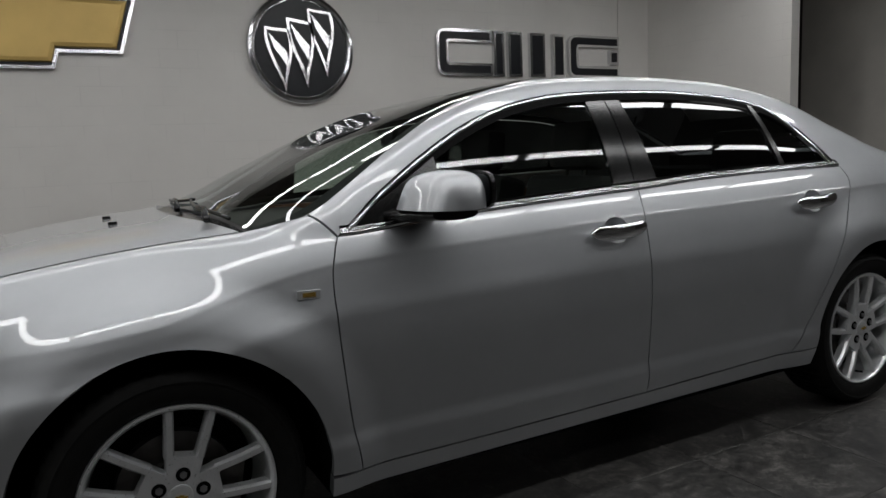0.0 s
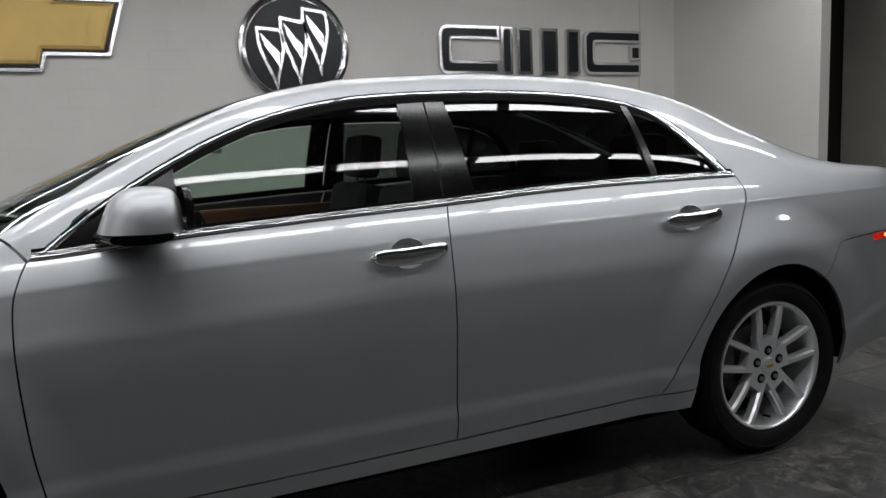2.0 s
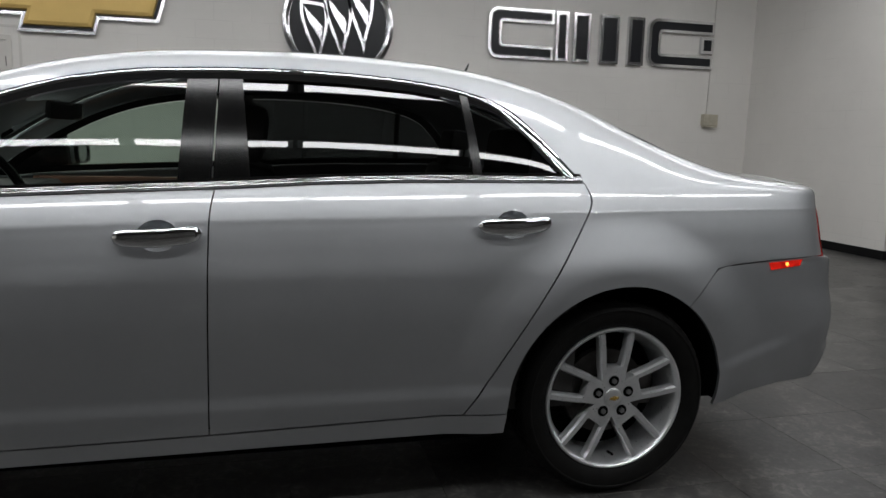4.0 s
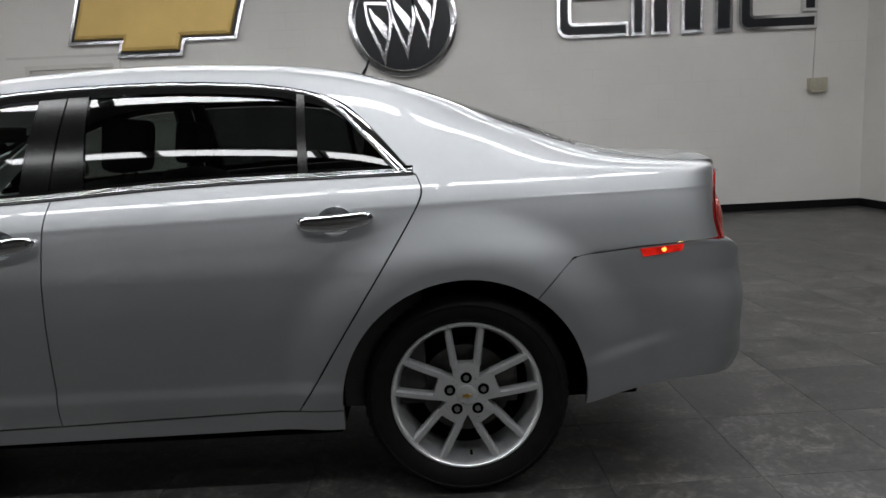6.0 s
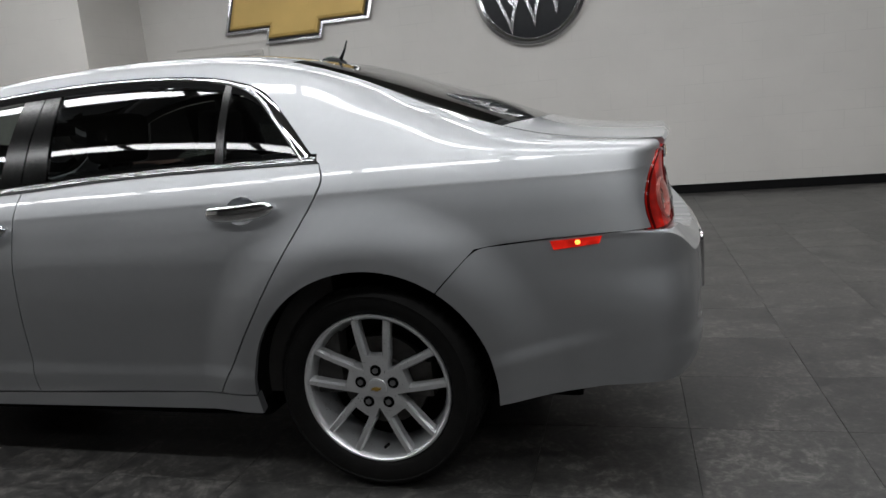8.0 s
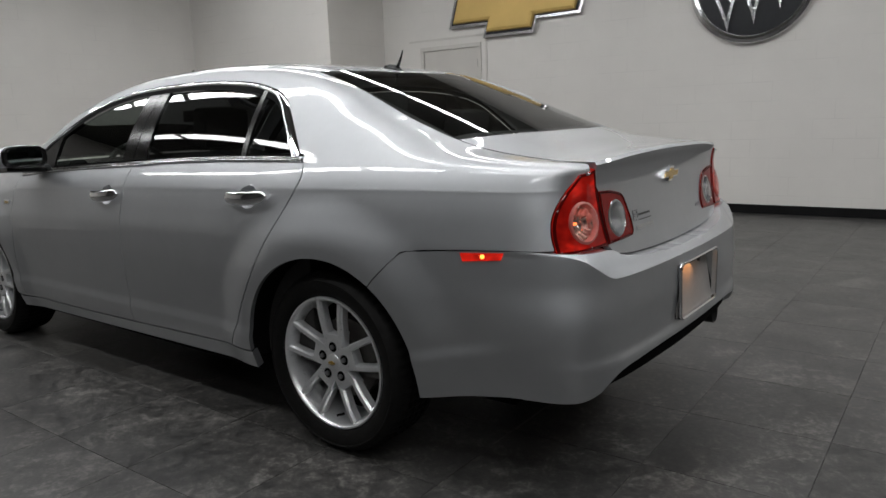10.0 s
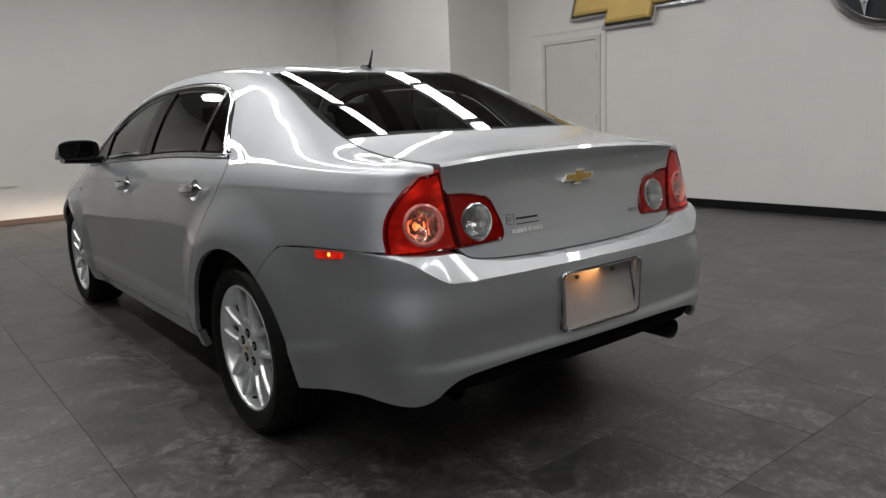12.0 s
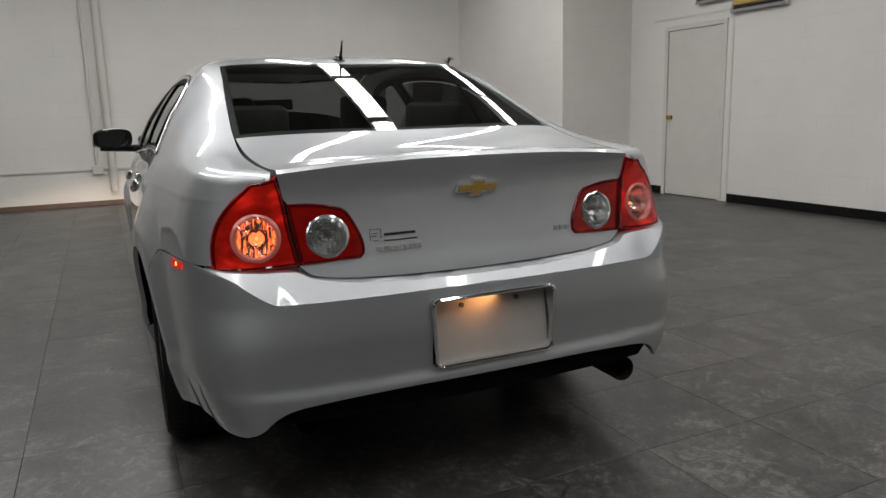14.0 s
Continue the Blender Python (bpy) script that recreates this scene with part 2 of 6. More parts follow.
def flare(x, z):
    out = 0
    for hx, amp, wide in ((HUB_F, 0.024, 0.575), (HUB_R, 0.0285, 0.616)):
        r = np.hypot(np.asarray(x, float) - hx, np.asarray(z, float) - HUB_Z)
        out = out + amp * sstep(wide, 0.425, r)
    return out


def low_crease(x, z):
    """A soft outward fold low on the doors."""
    return 0.010 * sstep(0.430, 0.375, z) * sstep(0.24, 0.36, z) * sstep(1.25, 0.95, x) * sstep(-1.3, -1.0, x)


def bumper_fold(x, z):
    """A rising fold low on the flank of the rear bumper."""
    zl = 0.445 + 0.22 * (np.asarray(x, float) - 1.88)
    return 0.013 * sstep(zl + 0.03, zl - 0.025, z) * sstep(1.74, 1.86, x) * sstep(2.17, 2.03, x)


def side_y(x, z, lid=None):
    """Half width at x and height z."""
    x, z = np.asarray(x, float), np.asarray(z, float)
    w = SECTION(z + (0.945 - CREASE(x)) * sstep(-0.23, -0.05, z - CREASE(x))) - taper(x) + flare(x, z) + low_crease(x, z) + bumper_fold(x, z) - 0.032 * sstep(1.70, 1.95, x) * sstep(0.52, 0.27, z)
    k = sstep(0.775, 0.80, z) if lid is None else (1.0 if lid else 0.0)
    xe = bump_end(0.80, z) * (1 - k) + X_LID(z) * k
    n = bump_n(0.80, z) * (1 - k) + N_LID * k
    q = np.clip((x - X0R) / (xe - X0R), 0, 0.99999)
    f = (1 - q ** n) ** (1 / n)
    qf = np.clip((X0F - x) / (2.37 + X0F), 0, 0.9999)
    return w * f * (1 - qf ** 2.8) ** (1 / 2.8)


def rear_x(y, z, lid):
    y, z = np.abs(np.asarray(y, float)), np.asarray(z, float)
    w = SECTION(np.minimum(z - 0.022 * sstep(0.738, 0.918, z), 1.03)) - 0.062 - 0.032 * sstep(0.52, 0.27, z)
    n = N_LID if lid else bump_n(y, z)
    q = np.clip(y / w, 0, 0.99999)
    crown = 0.015 if lid else 0.035 - 0.02 * ledge_share(y, z)
    return X0R + ((X_LID(z) if lid else bump_end(y, z)) - X0R) * (1 - q ** n) ** (1 / n) + crown * (1 - q ** 2) ** 1.6


BOW = 0.16
BELT = spl((-2.3, 0.70), (-2.2, 0.765), (-2.0, 0.845), (-1.75, 0.905), (-1.4, 0.948), (-1.1, 0.955), (-0.95, 0.956), (-0.67, 0.978), (-0.19, 1.003), (0.2, 1.020), (0.5, 1.036), (0.87, 1.045), (1.29, 1.047), (1.5, 1.042),
           (1.8, 1.030), (2.1, 1.015), (2.36, 1.0))
RAIL_Y = spl((-2.3, 0.60), (-1.8, 0.68), (-1.2, 0.738), (-1.0, 0.772), (-0.8, 0.742), (-0.55, 0.672), (-0.3, 0.606), (0.0, 0.568), (0.4, 0.556), (0.8, 0.563), (1.0, 0.580), (1.2, 0.606), (1.5, 0.618), (1.8, 0.614), (2.0, 0.60), (2.2, 0.575), (2.36, 0.50))
RAIL_Z = spl((-2.3, 0.725), (-2.2, 0.79), (-2.0, 0.868), (-1.75, 0.925), (-1.4, 0.970), (-1.2, 0.985), (-1.0, 1.025), (-0.8, 1.120), (-0.55, 1.253), (-0.3, 1.348), (0.0, 1.398), (0.4, 1.412), (0.8, 1.396), (1.0, 1.370), (1.2, 1.322),
             (1.5, 1.222), (1.8, 1.118), (1.95, 1.079), (2.1, 1.056), (2.36, 1.030))
TOP_Z = spl((-2.3, 0.745), (-2.2, 0.82), (-2.0, 0.905), (-1.75, 0.962), (-1.45, 0.995), (-1.3, 1.010), (-1.1, 1.092), (-0.92, 1.170), (-0.72, 1.256), (-0.52, 1.328), (-0.31, 1.386), (-0.1, 1.426), (0.15, 1.447), (0.45, 1.456), (0.75, 1.446),
            (0.95, 1.428), (1.07, 1.408), (1.2, 1.375), (1.4, 1.310), (1.6, 1.236), (1.83, 1.150), (1.93, 1.116), (2.05, 1.088), (2.25, 1.064), (2.38, 1.056))


def soft(f, h=0.10):
    """A curve with its bends evened out over a short stretch."""
    d = np.linspace(-h, h, 9)
    w = np.cos(d / h * math.pi / 2) ** 2 + 1e-3
    w = w / w.sum()
    return lambda q: float((f(float(q) + d) * w).sum())


RAIL_Y, RAIL_Z, TOP_Z = soft(RAIL_Y), soft(RAIL_Z), soft(TOP_Z)
NS = 160


def section(x, n=NS):
    """The section above the belt at x: arrays y, z from the belt over the rail to the middle; index n is the rail."""
    zb = float(BELT(x))
    yb = float(side_y(x, zb))
    yr, zr, zt = float(RAIL_Y(x)), float(RAIL_Z(x)), float(TOP_Z(x))
    e = 0.01
    slope = (yb - float(side_y(x, zb - e))) / e
    length = math.hypot(yb - yr, zr - zb)
    c0 = np.array([slope, 1.0]) / math.hypot(slope, 1) * length * 0.36
    cab = float(sstep(-1.15, -0.85, x) * sstep(1.62, 1.28, x))
    chord = np.array([yr - yb, zr - zb])
    bow = np.array([chord[1], -chord[0]]) / length * BOW * length ** 2
    flat = np.array([-yr, (zt - zr)])
    up = chord / length
    fl = flat / np.linalg.norm(flat)
    tr = up * 0.30 + fl * 0.70
    tr = tr / np.linalg.norm(tr)
    p0, p3 = np.array([yb, zb]), np.array([yr, zr])
    p1 = (p0 + c0) * (1 - cab) + (p0 + chord / 3 + bow) * cab
    p2 = (p3 - tr * length * 0.30) * (1 - cab) + (p3 - chord / 3 + bow) * cab
    tr = (p3 - p2) / np.linalg.norm(p3 - p2)
    t = np.linspace(0, 1, n + 1)[:, None]
    a = (1 - t) ** 3 * p0 + 3 * t * (1 - t) ** 2 * p1 + 3 * t * t * (1 - t) * p2 + t ** 3 * p3
    q3 = np.array([0, zt])
    q1 = p3 + tr * yr * (0.14 + 0.10 * (1 - cab))
    q2 = np.array([yr * 0.55, zt])
    b = (1 - t) ** 3 * p3 + 3 * t * (1 - t) ** 2 * q1 + 3 * t * t * (1 - t) * q2 + t ** 3 * q3
    c = np.vstack([a, b[1:]])
    return c[:, 0], c[:, 1]


SEC = {}
KS = np.arange(2 * NS + 1)


def sec(x):
    k = round(float(x), 4)
    if k not in SEC:
        SEC[k] = section(k)
    return SEC[k]


def S_side(p):
    return (p[0], -float(side_y(p[0], p[1])), p[1])


def S_up(p):
    y, z = sec(p[0])
    i = np.clip(p[1], 0, 2) * NS
    return (p[0], -float(np.interp(i, KS, y)), float(np.interp(i, KS, z)))


def s_of_z(x, z):
    y, zz = sec(x)
    k = int(NS * 1.5)
    return float(np.interp(z, zz[:k], KS[:k])) / NS


def s_of_y(x, y):
    yy, zz = sec(x)
    return float(np.interp(-abs(y), -yy, KS)) / NS


def S_gs(p):
    return S_up((p[0], s_of_z(p[0], p[1])))


def S_top(p):
    y, z = sec(p[0])
    return (p[0], p[1], float(np.interp(-abs(p[1]), -y, z)))


def S_lid(p):
    return (float(rear_x(p[0], p[1], True)), p[0], p[1])


def S_bump(p):
    return (float(rear_x(p[0], p[1], False)), p[0], p[1])


def curve(pts, n, smooth=True):
    """n + 1 points evenly along a smooth (or straight) line through pts."""
    p = np.array(pts, float)
    if len(p) == n + 1 and n > 2:
        return p
    if len(p) == 2:
        t = np.linspace(0, 1, n + 1)[:, None]
        return p[0] * (1 - t) + p[1] * t
    if smooth:
        dense = []
        for i in range(len(p) - 1):
            a, b = p[max(i - 1, 0)], p[min(i + 2, len(p) - 1)]
            k0, k1 = p[i], p[i + 1]
            l = np.linalg.norm(k1 - k0)
            m0 = (k1 - a) / max(np.linalg.norm(k1 - k0) + np.linalg.norm(k0 - a), 1e-9) * l
            m1 = (b - k0) / max(np.linalg.norm(b - k1) + np.linalg.norm(k1 - k0), 1e-9) * l
            for t in np.linspace(0, 1, 24, endpoint=False):
                dense.append((2 * t ** 3 - 3 * t * t + 1) * k0 + (t ** 3 - 2 * t * t + t) * m0 + (3 * t * t - 2 * t ** 3) * k1 + (t ** 3 - t * t) * m1)
        dense.append(p[-1])
        p = np.array(dense)
    l = np.concatenate([[0], np.cumsum(np.linalg.norm(np.diff(p, axis=0), axis=1))])
    q = np.linspace(0, l[-1], n + 1)
    return np.stack([np.interp(q, l, p[:, 0]), np.interp(q, l, p[:, 1])], 1)


def arch(hx, a0, a1, n=14, r=ARCH):
    return [(hx + r * math.cos(radians(a0 + (a1 - a0) * k / n)), HUB_Z + r * math.sin(radians(a0 + (a1 - a0) * k / n))) for k in range(n + 1)]


# ---- car materials ----
def car_paint():
    m, t, b = principled("silver_metallic_paint")
    v = coords(t)
    fl = add(t, "ShaderNodeTexVoronoi", Scale=900.0)
    t.links.new(v, fl.inputs["Vector"])
    soft = noise_tex(t, v, 3.0, 3)
    t.links.new(ramp(t, soft, [(0.3, (0.478, 0.492, 0.508)), (0.7, (0.512, 0.526, 0.542))]), b.inputs["Base Color"])
    b.inputs["Metallic"].default_value = 0.92
    t.links.new(ramp(t, noise_tex(t, v, 40, 3), [(0.3, (0.48,) * 3), (0.7, (0.53,) * 3)]), b.inputs["Roughness"])
    b.inputs["Coat Weight"].default_value = 1.0
    b.inputs["Coat IOR"].default_value = 1.5
    b.inputs["Coat Roughness"].default_value = 0.02
    n = add(t, "ShaderNodeBump", Strength=0.035, Distance=0.001)
    t.links.new(fl.outputs["Distance"], n.inputs["Height"])
    t.links.new(n.outputs["Normal"], b.inputs["Normal"])
    return m


def pane(name, tint, gloss=1.0):
    """Thin glazing: a tinted see-through sheet with mirror-like gloss by Fresnel."""
    m = bpy.data.materials.new(name)
    m.use_nodes = True
    t = m.node_tree
    t.nodes.clear()
    o = t.nodes.new("ShaderNodeOutputMaterial")
    mix = t.nodes.new("ShaderNodeMixShader")
    tr = t.nodes.new("ShaderNodeBsdfTransparent")
    tr.inputs[0].default_value = (*tint, 1)
    gl = t.nodes.new("ShaderNodeBsdfGlossy")
    gl.inputs["Roughness"].default_value = 0.015
    gl.inputs["Color"].default_value = (gloss, gloss, gloss, 1)
    fr = add(t, "ShaderNodeFresnel", IOR=1.52)
    t.links.new(fr.outputs[0], mix.inputs[0])
    t.links.new(tr.outputs[0], mix.inputs[1])
    t.links.new(gl.outputs[0], mix.inputs[2])
    t.links.new(mix.outputs[0], o.inputs[0])
    return m


M_paint = car_paint()
M_chrome = plain("chrome", (0.80, 0.81, 0.82), 0.06, 1.0, var=0.02)
M_alloy = plain("machined_alloy", (0.77, 0.78, 0.79), 0.30, 0.72, var=0.05, scale=30, coat=0.4)
M_steel = plain("brake_steel", (0.10, 0.095, 0.09), 0.5, 0.8, var=0.2, scale=25)
M_rubber = plain("tyre_rubber", (0.0085, 0.0083, 0.008), 0.62, spec=0.12, var=0.2, scale=30, bumps=0.15)
M_blackpl = plain("black_plastic", (0.005, 0.005, 0.005), 0.2, var=0.15, scale=40, spec=0.35)
M_seal = plain("seal_rubber", (0.004, 0.004, 0.004), 0.7, var=0.15, scale=40, spec=0.06)
M_pillar = plain("satin_black_trim", (0.003, 0.003, 0.003), 0.17, var=0.1, scale=1, spec=0.3)
M_badge = plain("dull_badge_metal", (0.30, 0.30, 0.31), 0.4, 0.6, var=0.1)
M_blackgl = plain("black_gloss_trim", (0.01, 0.01, 0.011), 0.30, var=0.1, coat=0.1)
M_under = plain("underbody_black", (0.004, 0.004, 0.004), 0.95, var=0.2, spec=0.05)
M_glass_f = pane("front_glass", (0.60, 0.68, 0.62))
M_glass_d = pane("dark_tinted_glass", (0.13, 0.14, 0.14))
M_glass_b = pane("rear_glass", (0.55, 0.59, 0.56))
M_clear = pane("clear_lens", (0.96, 0.96, 0.96))
M_seat = plain("dark_seat_cloth", (0.009, 0.009, 0.009), 0.85, var=0.2, scale=60, bumps=0.2)
M_trim = plain("cabin_trim", (0.035, 0.033, 0.031), 0.6, var=0.15, scale=15, bumps=0.1)
M_tan = plain("tan_door_panel", (0.10, 0.045, 0.026), 0.45, var=0.35, scale=9)
M_headliner = plain("headliner_grey", (0.16, 0.155, 0.145), 0.9, scale=60)
M_gold = plain("gold_emblem", (0.62, 0.40, 0.09), 0.25, 0.75, var=0.1, scale=12, coat=0.6)
M_black_sign = plain("black_enamel", (0.010, 0.011, 0.014), 0.32, var=0.1, spec=0.3)


def red_plastic(name, glow, base=0.11):
    """Deep red moulded lens: smooth gloss, faint inner ribs, a steady glow where a bulb is lit behind it, a weak added
    glow where none is.
    """
    m, t, b = principled(name)
    v = coords(t)
    t.links.new(ramp(t, noise_tex(t, v, 9, 2), [(0.3, (base * 0.75, base * 0.012, base * 0.01)), (0.7, (base * 1.2, base * 0.02, base * 0.016))]), b.inputs["Base Color"])
    b.inputs["Roughness"].default_value = 0.3
    b.inputs["Specular IOR Level"].default_value = 0.0
    b.inputs["Coat Weight"].default_value = 0.7
    b.inputs["Coat Roughness"].default_value = 0.02
    b.inputs["Emission Color"].default_value = (1, 0.025, 0.012, 1)
    inner = noise_tex(t, coords(t, (1, 0.8, 1.6)), 13, 2, 0.5, 0.4)
    t.links.new(ramp(t, inner, [(0.38, (glow * 0.45,) * 3), (0.56, (glow,) * 3), (0.72, (min(1, glow * 3.0),) * 3)]), b.inputs["Emission Strength"])
    rib = add(t, "ShaderNodeTexWave", Scale=70.0, Distortion=0.2)
    rib.bands_direction = "Y"
    t.links.new(v, rib.inputs["Vector"])
    n = add(t, "ShaderNodeBump", Strength=0.12, Distance=0.001)
    t.links.new(rib.outputs["Fac"], n.inputs["Height"])
    t.links.new(n.outputs["Normal"], b.inputs["Normal"])
    return m


M_red_lit = red_plastic("red_lens_lit", 0.15)
# Unlit lens and lens edges: a faint glow is put into them.
M_red = red_plastic("red_lens", 0.045)
M_red_edge = red_plastic("red_lens_edge", 0.012, 0.05)
M_bulb = emitter("tail_bulb", (1.0, 0.19, 0.05), 2.3)
M_marker_lens = red_plastic("marker_lens_lit", 0.50)
M_marker = emitter("marker_glow", (1.0, 0.20, 0.03), 3.6)
M_reflector = plain("lamp_reflector", (0.80, 0.80, 0.80), 0.16, 1.0, var=0.05, scale=20)
# The lit bulb's glow is painted into these warm and pink tints.
M_reflector_lit = plain("lamp_reflector_bulb_tint", (0.88, 0.66, 0.60), 0.14, 1.0, var=0.08, scale=20)
M_ring_lit = plain("lamp_ring_bulb_tint", (0.62, 0.20, 0.17), 0.22, 0.3, var=0.08, scale=20, coat=0.6)


# ---- sheet builders ----
def coons(A, B, L, R):
    nu, nv = len(A) - 1, len(L) - 1
    g = np.empty((nv + 1, nu + 1, 2))
    for j in range(nv + 1):
        v = j / nv
        for i in range(nu + 1):
            u = i / nu
            g[j, i] = (1 - v) * A[i] + v * B[i] + (1 - u) * L[j] + u * R[j] - ((1 - u) * (1 - v) * A[0] + u * (1 - v) * A[-1] + (1 - u) * v * B[0] + u * v * B[-1])
    return g


def lay(bm, grid, out, mirror=False):
    """Faces over a grid of 3D points, turned towards out."""
    nv, nu = len(grid), len(grid[0])
    f = -1 if mirror else 1
    vs = [[bm.verts.new((p[0], p[1] * f, p[2])) for p in row] for row in grid]
    o = Vector((out[0], out[1] * f, out[2]))
    made = []
    for j in range(nv - 1):
        for i in range(nu - 1):
            q = (vs[j][i], vs[j][i + 1], vs[j + 1][i + 1], vs[j + 1][i])
            made.append(bm.faces.new(q))
    s = Vector()
    for fc in made:
        fc.normal_update()
        s += fc.normal * fc.calc_area()
    if s.dot(o) < 0:
        for fc in made:
            fc.normal_flip()
    return vs


def sheet(bm, surf, A, B, L=None, R=None, nu=30, nv=12, out=(0, -1, 0), off=0.0, mirror=False, smooth=True):
    """A patch of a surface between four border lines in its own coordinates."""
    A, B = curve(A, nu, smooth), curve(B, nu, smooth)
    L = curve(L if L is not None else [A[0], B[0]], nv)
    R = curve(R if R is not None else [A[-1], B[-1]], nv)
    g = coons(A, B, L, R)
    pts = np.array([[surf(p) for p in row] for row in g])
    if off:
        du = np.gradient(pts, axis=1)
        dv = np.gradient(pts, axis=0)
        n = np.cross(du, dv)
        n /= np.maximum(np.linalg.norm(n, axis=2, keepdims=True), 1e-9)
        if (n.reshape(-1, 3) @ np.array(out)).sum() < 0:
            n = -n
        pts = pts + n * off
    return lay(bm, pts, out, mirror)


def rim(bm, depth=0.012):
    """Fold the open border back, so that the sheet has a visible edge."""
    bm.normal_update()
    nrm = {v: v.normal.copy() for v in bm.verts}
    es = [e for e in bm.edges if e.is_boundary]
    r = bmesh.ops.extrude_edge_only(bm, edges=es)
    for v in [g for g in r["geom"] if isinstance(g, bmesh.types.BMVert)]:
        src = [e.other_vert(v) for e in v.link_edges if e.other_vert(v) in nrm]
        if src:
            v.co -= nrm[src[0]] * depth
    return bm


def cut_hole(bm, ca, cb, ra, rb, ia, ib, surf=None, turn=0.0):
    """Open an ellipse in a sheet, in its coordinates ia, ib, and pull the border onto it."""
    ct, st = math.cos(turn), math.sin(turn)

    def loc(co):
        a, b = co[ia] - ca, co[ib] - cb
        return (a * ct + b * st) / ra, (-a * st + b * ct) / rb
    dead = [f for f in bm.faces if math.hypot(*loc(f.calc_center_median())) < 1]
    old = {v for f in dead for v in f.verts}
    bmesh.ops.delete(bm, geom=dead, context="FACES")
    for v in old:
        if v.is_valid and v.link_faces:
            p, q = loc(v.co)
            r = math.hypot(p, q)
            if r > 1e-6:
                p, q = p / r * ra, q / r * rb
                a, b = ca + p * ct - q * st, cb + p * st + q * ct
                co = list(v.co)
                if surf:
                    new_co = surf((a, b))
                    v.co = new_co
                else:
                    co[ia], co[ib] = a, b
                    v.co = co


def merged(bm, d=0.0006):
    bmesh.ops.remove_doubles(bm, verts=bm.verts[:], dist=d)
    return bm


def tube(bm, pts, r, n=8, closed=False):
    """A round bar along 3D points; r is a radius or a list of them."""
    pts = [Vector(p) for p in pts]
    rs = r if isinstance(r, (list, tuple)) else [r] * len(pts)
    rings = []
    ref = Vector((0, 0, 1))
    for i, p in enumerate(pts):
        d = (pts[min(i + 1, len(pts) - 1)] - pts[max(i - 1, 0)]).normalized()
        a = d.cross(ref)
        if a.length < 0.05:
            a = d.cross(Vector((1, 0, 0)))
        a.normalize()
        b = d.cross(a)
        rings.append([bm.verts.new(p + (a * math.cos(2 * math.pi * k / n) + b * math.sin(2 * math.pi * k / n)) * rs[i]) for k in range(n)])
    for i in range(len(rings) - 1):
        for k in range(n):
            bm.faces.new((rings[i][k], rings[i][(k + 1) % n], rings[i + 1][(k + 1) % n], rings[i + 1][k]))
    bm.faces.new(rings[0][::-1])
    bm.faces.new(rings[-1])
    bmesh.ops.recalc_face_normals(bm, faces=bm.faces[:])
    return bm


def lathe(bm, profile, n=64, axis="Y", close=False):
    """Turn (radius, along) points about the y axis."""
    rings = []
    for r, a in profile:
        rings.append([bm.verts.new((r * math.cos(2 * math.pi * k / n), a, r * math.sin(2 * math.pi * k / n))) for k in range(n)])
    for i in range(len(rings) - 1):
        for k in range(n):
            bm.faces.new((rings[i][k], rings[i][(k + 1) % n], rings[i + 1][(k + 1) % n], rings[i + 1][k]))
    if close:
        for k in range(n):
            bm.faces.new((rings[-1][k], rings[-1][(k + 1) % n], rings[0][(k + 1) % n], rings[0][k]))
    bmesh.ops.recalc_face_normals(bm, faces=bm.faces[:])
    return bm


def prism(bm, outline, y0, y1, bevel=0.0, axes="xz"):
    """A plate from a flat outline: (x, z) points set between y0 and y1."""
    lo = [bm.verts.new((p[0], y0, p[1])) for p in outline]
    hi = [bm.verts.new((p[0], y1, p[1])) for p in outline]
    n = len(outline)
    f0, f1 = bm.faces.new(lo), bm.faces.new(hi[::-1])
    for k in range(n):
        bm.faces.new((lo[k], lo[(k + 1) % n], hi[(k + 1) % n], hi[k]))
    bmesh.ops.recalc_face_normals(bm, faces=bm.faces[:])
    if bevel:
        front = f0 if y0 < y1 else f1
        bmesh.ops.bevel(bm, geom=list(front.edges), offset=bevel, segments=2, profile=0.6, affect="EDGES", clamp_overlap=True)
    return bm


# ---- the car ----
car = thing("car", "silver four-door sedan with chrome trim, parked on grey floor tiles", "car", 0, 0, 0, -1)
BOTH = (False, True)
G = 0.0021

SHUT_F = [(-0.944, 0.300), (-0.972, 0.45), (-0.986, 0.60), (-0.993, 0.75), (-0.989, 0.86), (-0.972, 0.92), (-0.956, 0.9555)]
SHUT_B = [(0.137, 0.308), (0.139, 0.50), (0.142, 0.673), (0.146, 0.868), (0.151, 0.962), (0.162, 1.0175)]
SHUT_R = [(0.895, 0.326), (0.958, 0.42), (1.027, 0.531), (1.133, 0.695), (1.234, 0.85), (1.298, 0.955), (1.314, 1.0), (1.303, 1.0465)]


def moved(c, dx):
    return [(p[0] + dx, p[1]) for p in c]


def belt(x0, x1, n=12):
    return [(x0 + (x1 - x0) * k / n, float(BELT(x0 + (x1 - x0) * k / n))) for k in range(n + 1)]


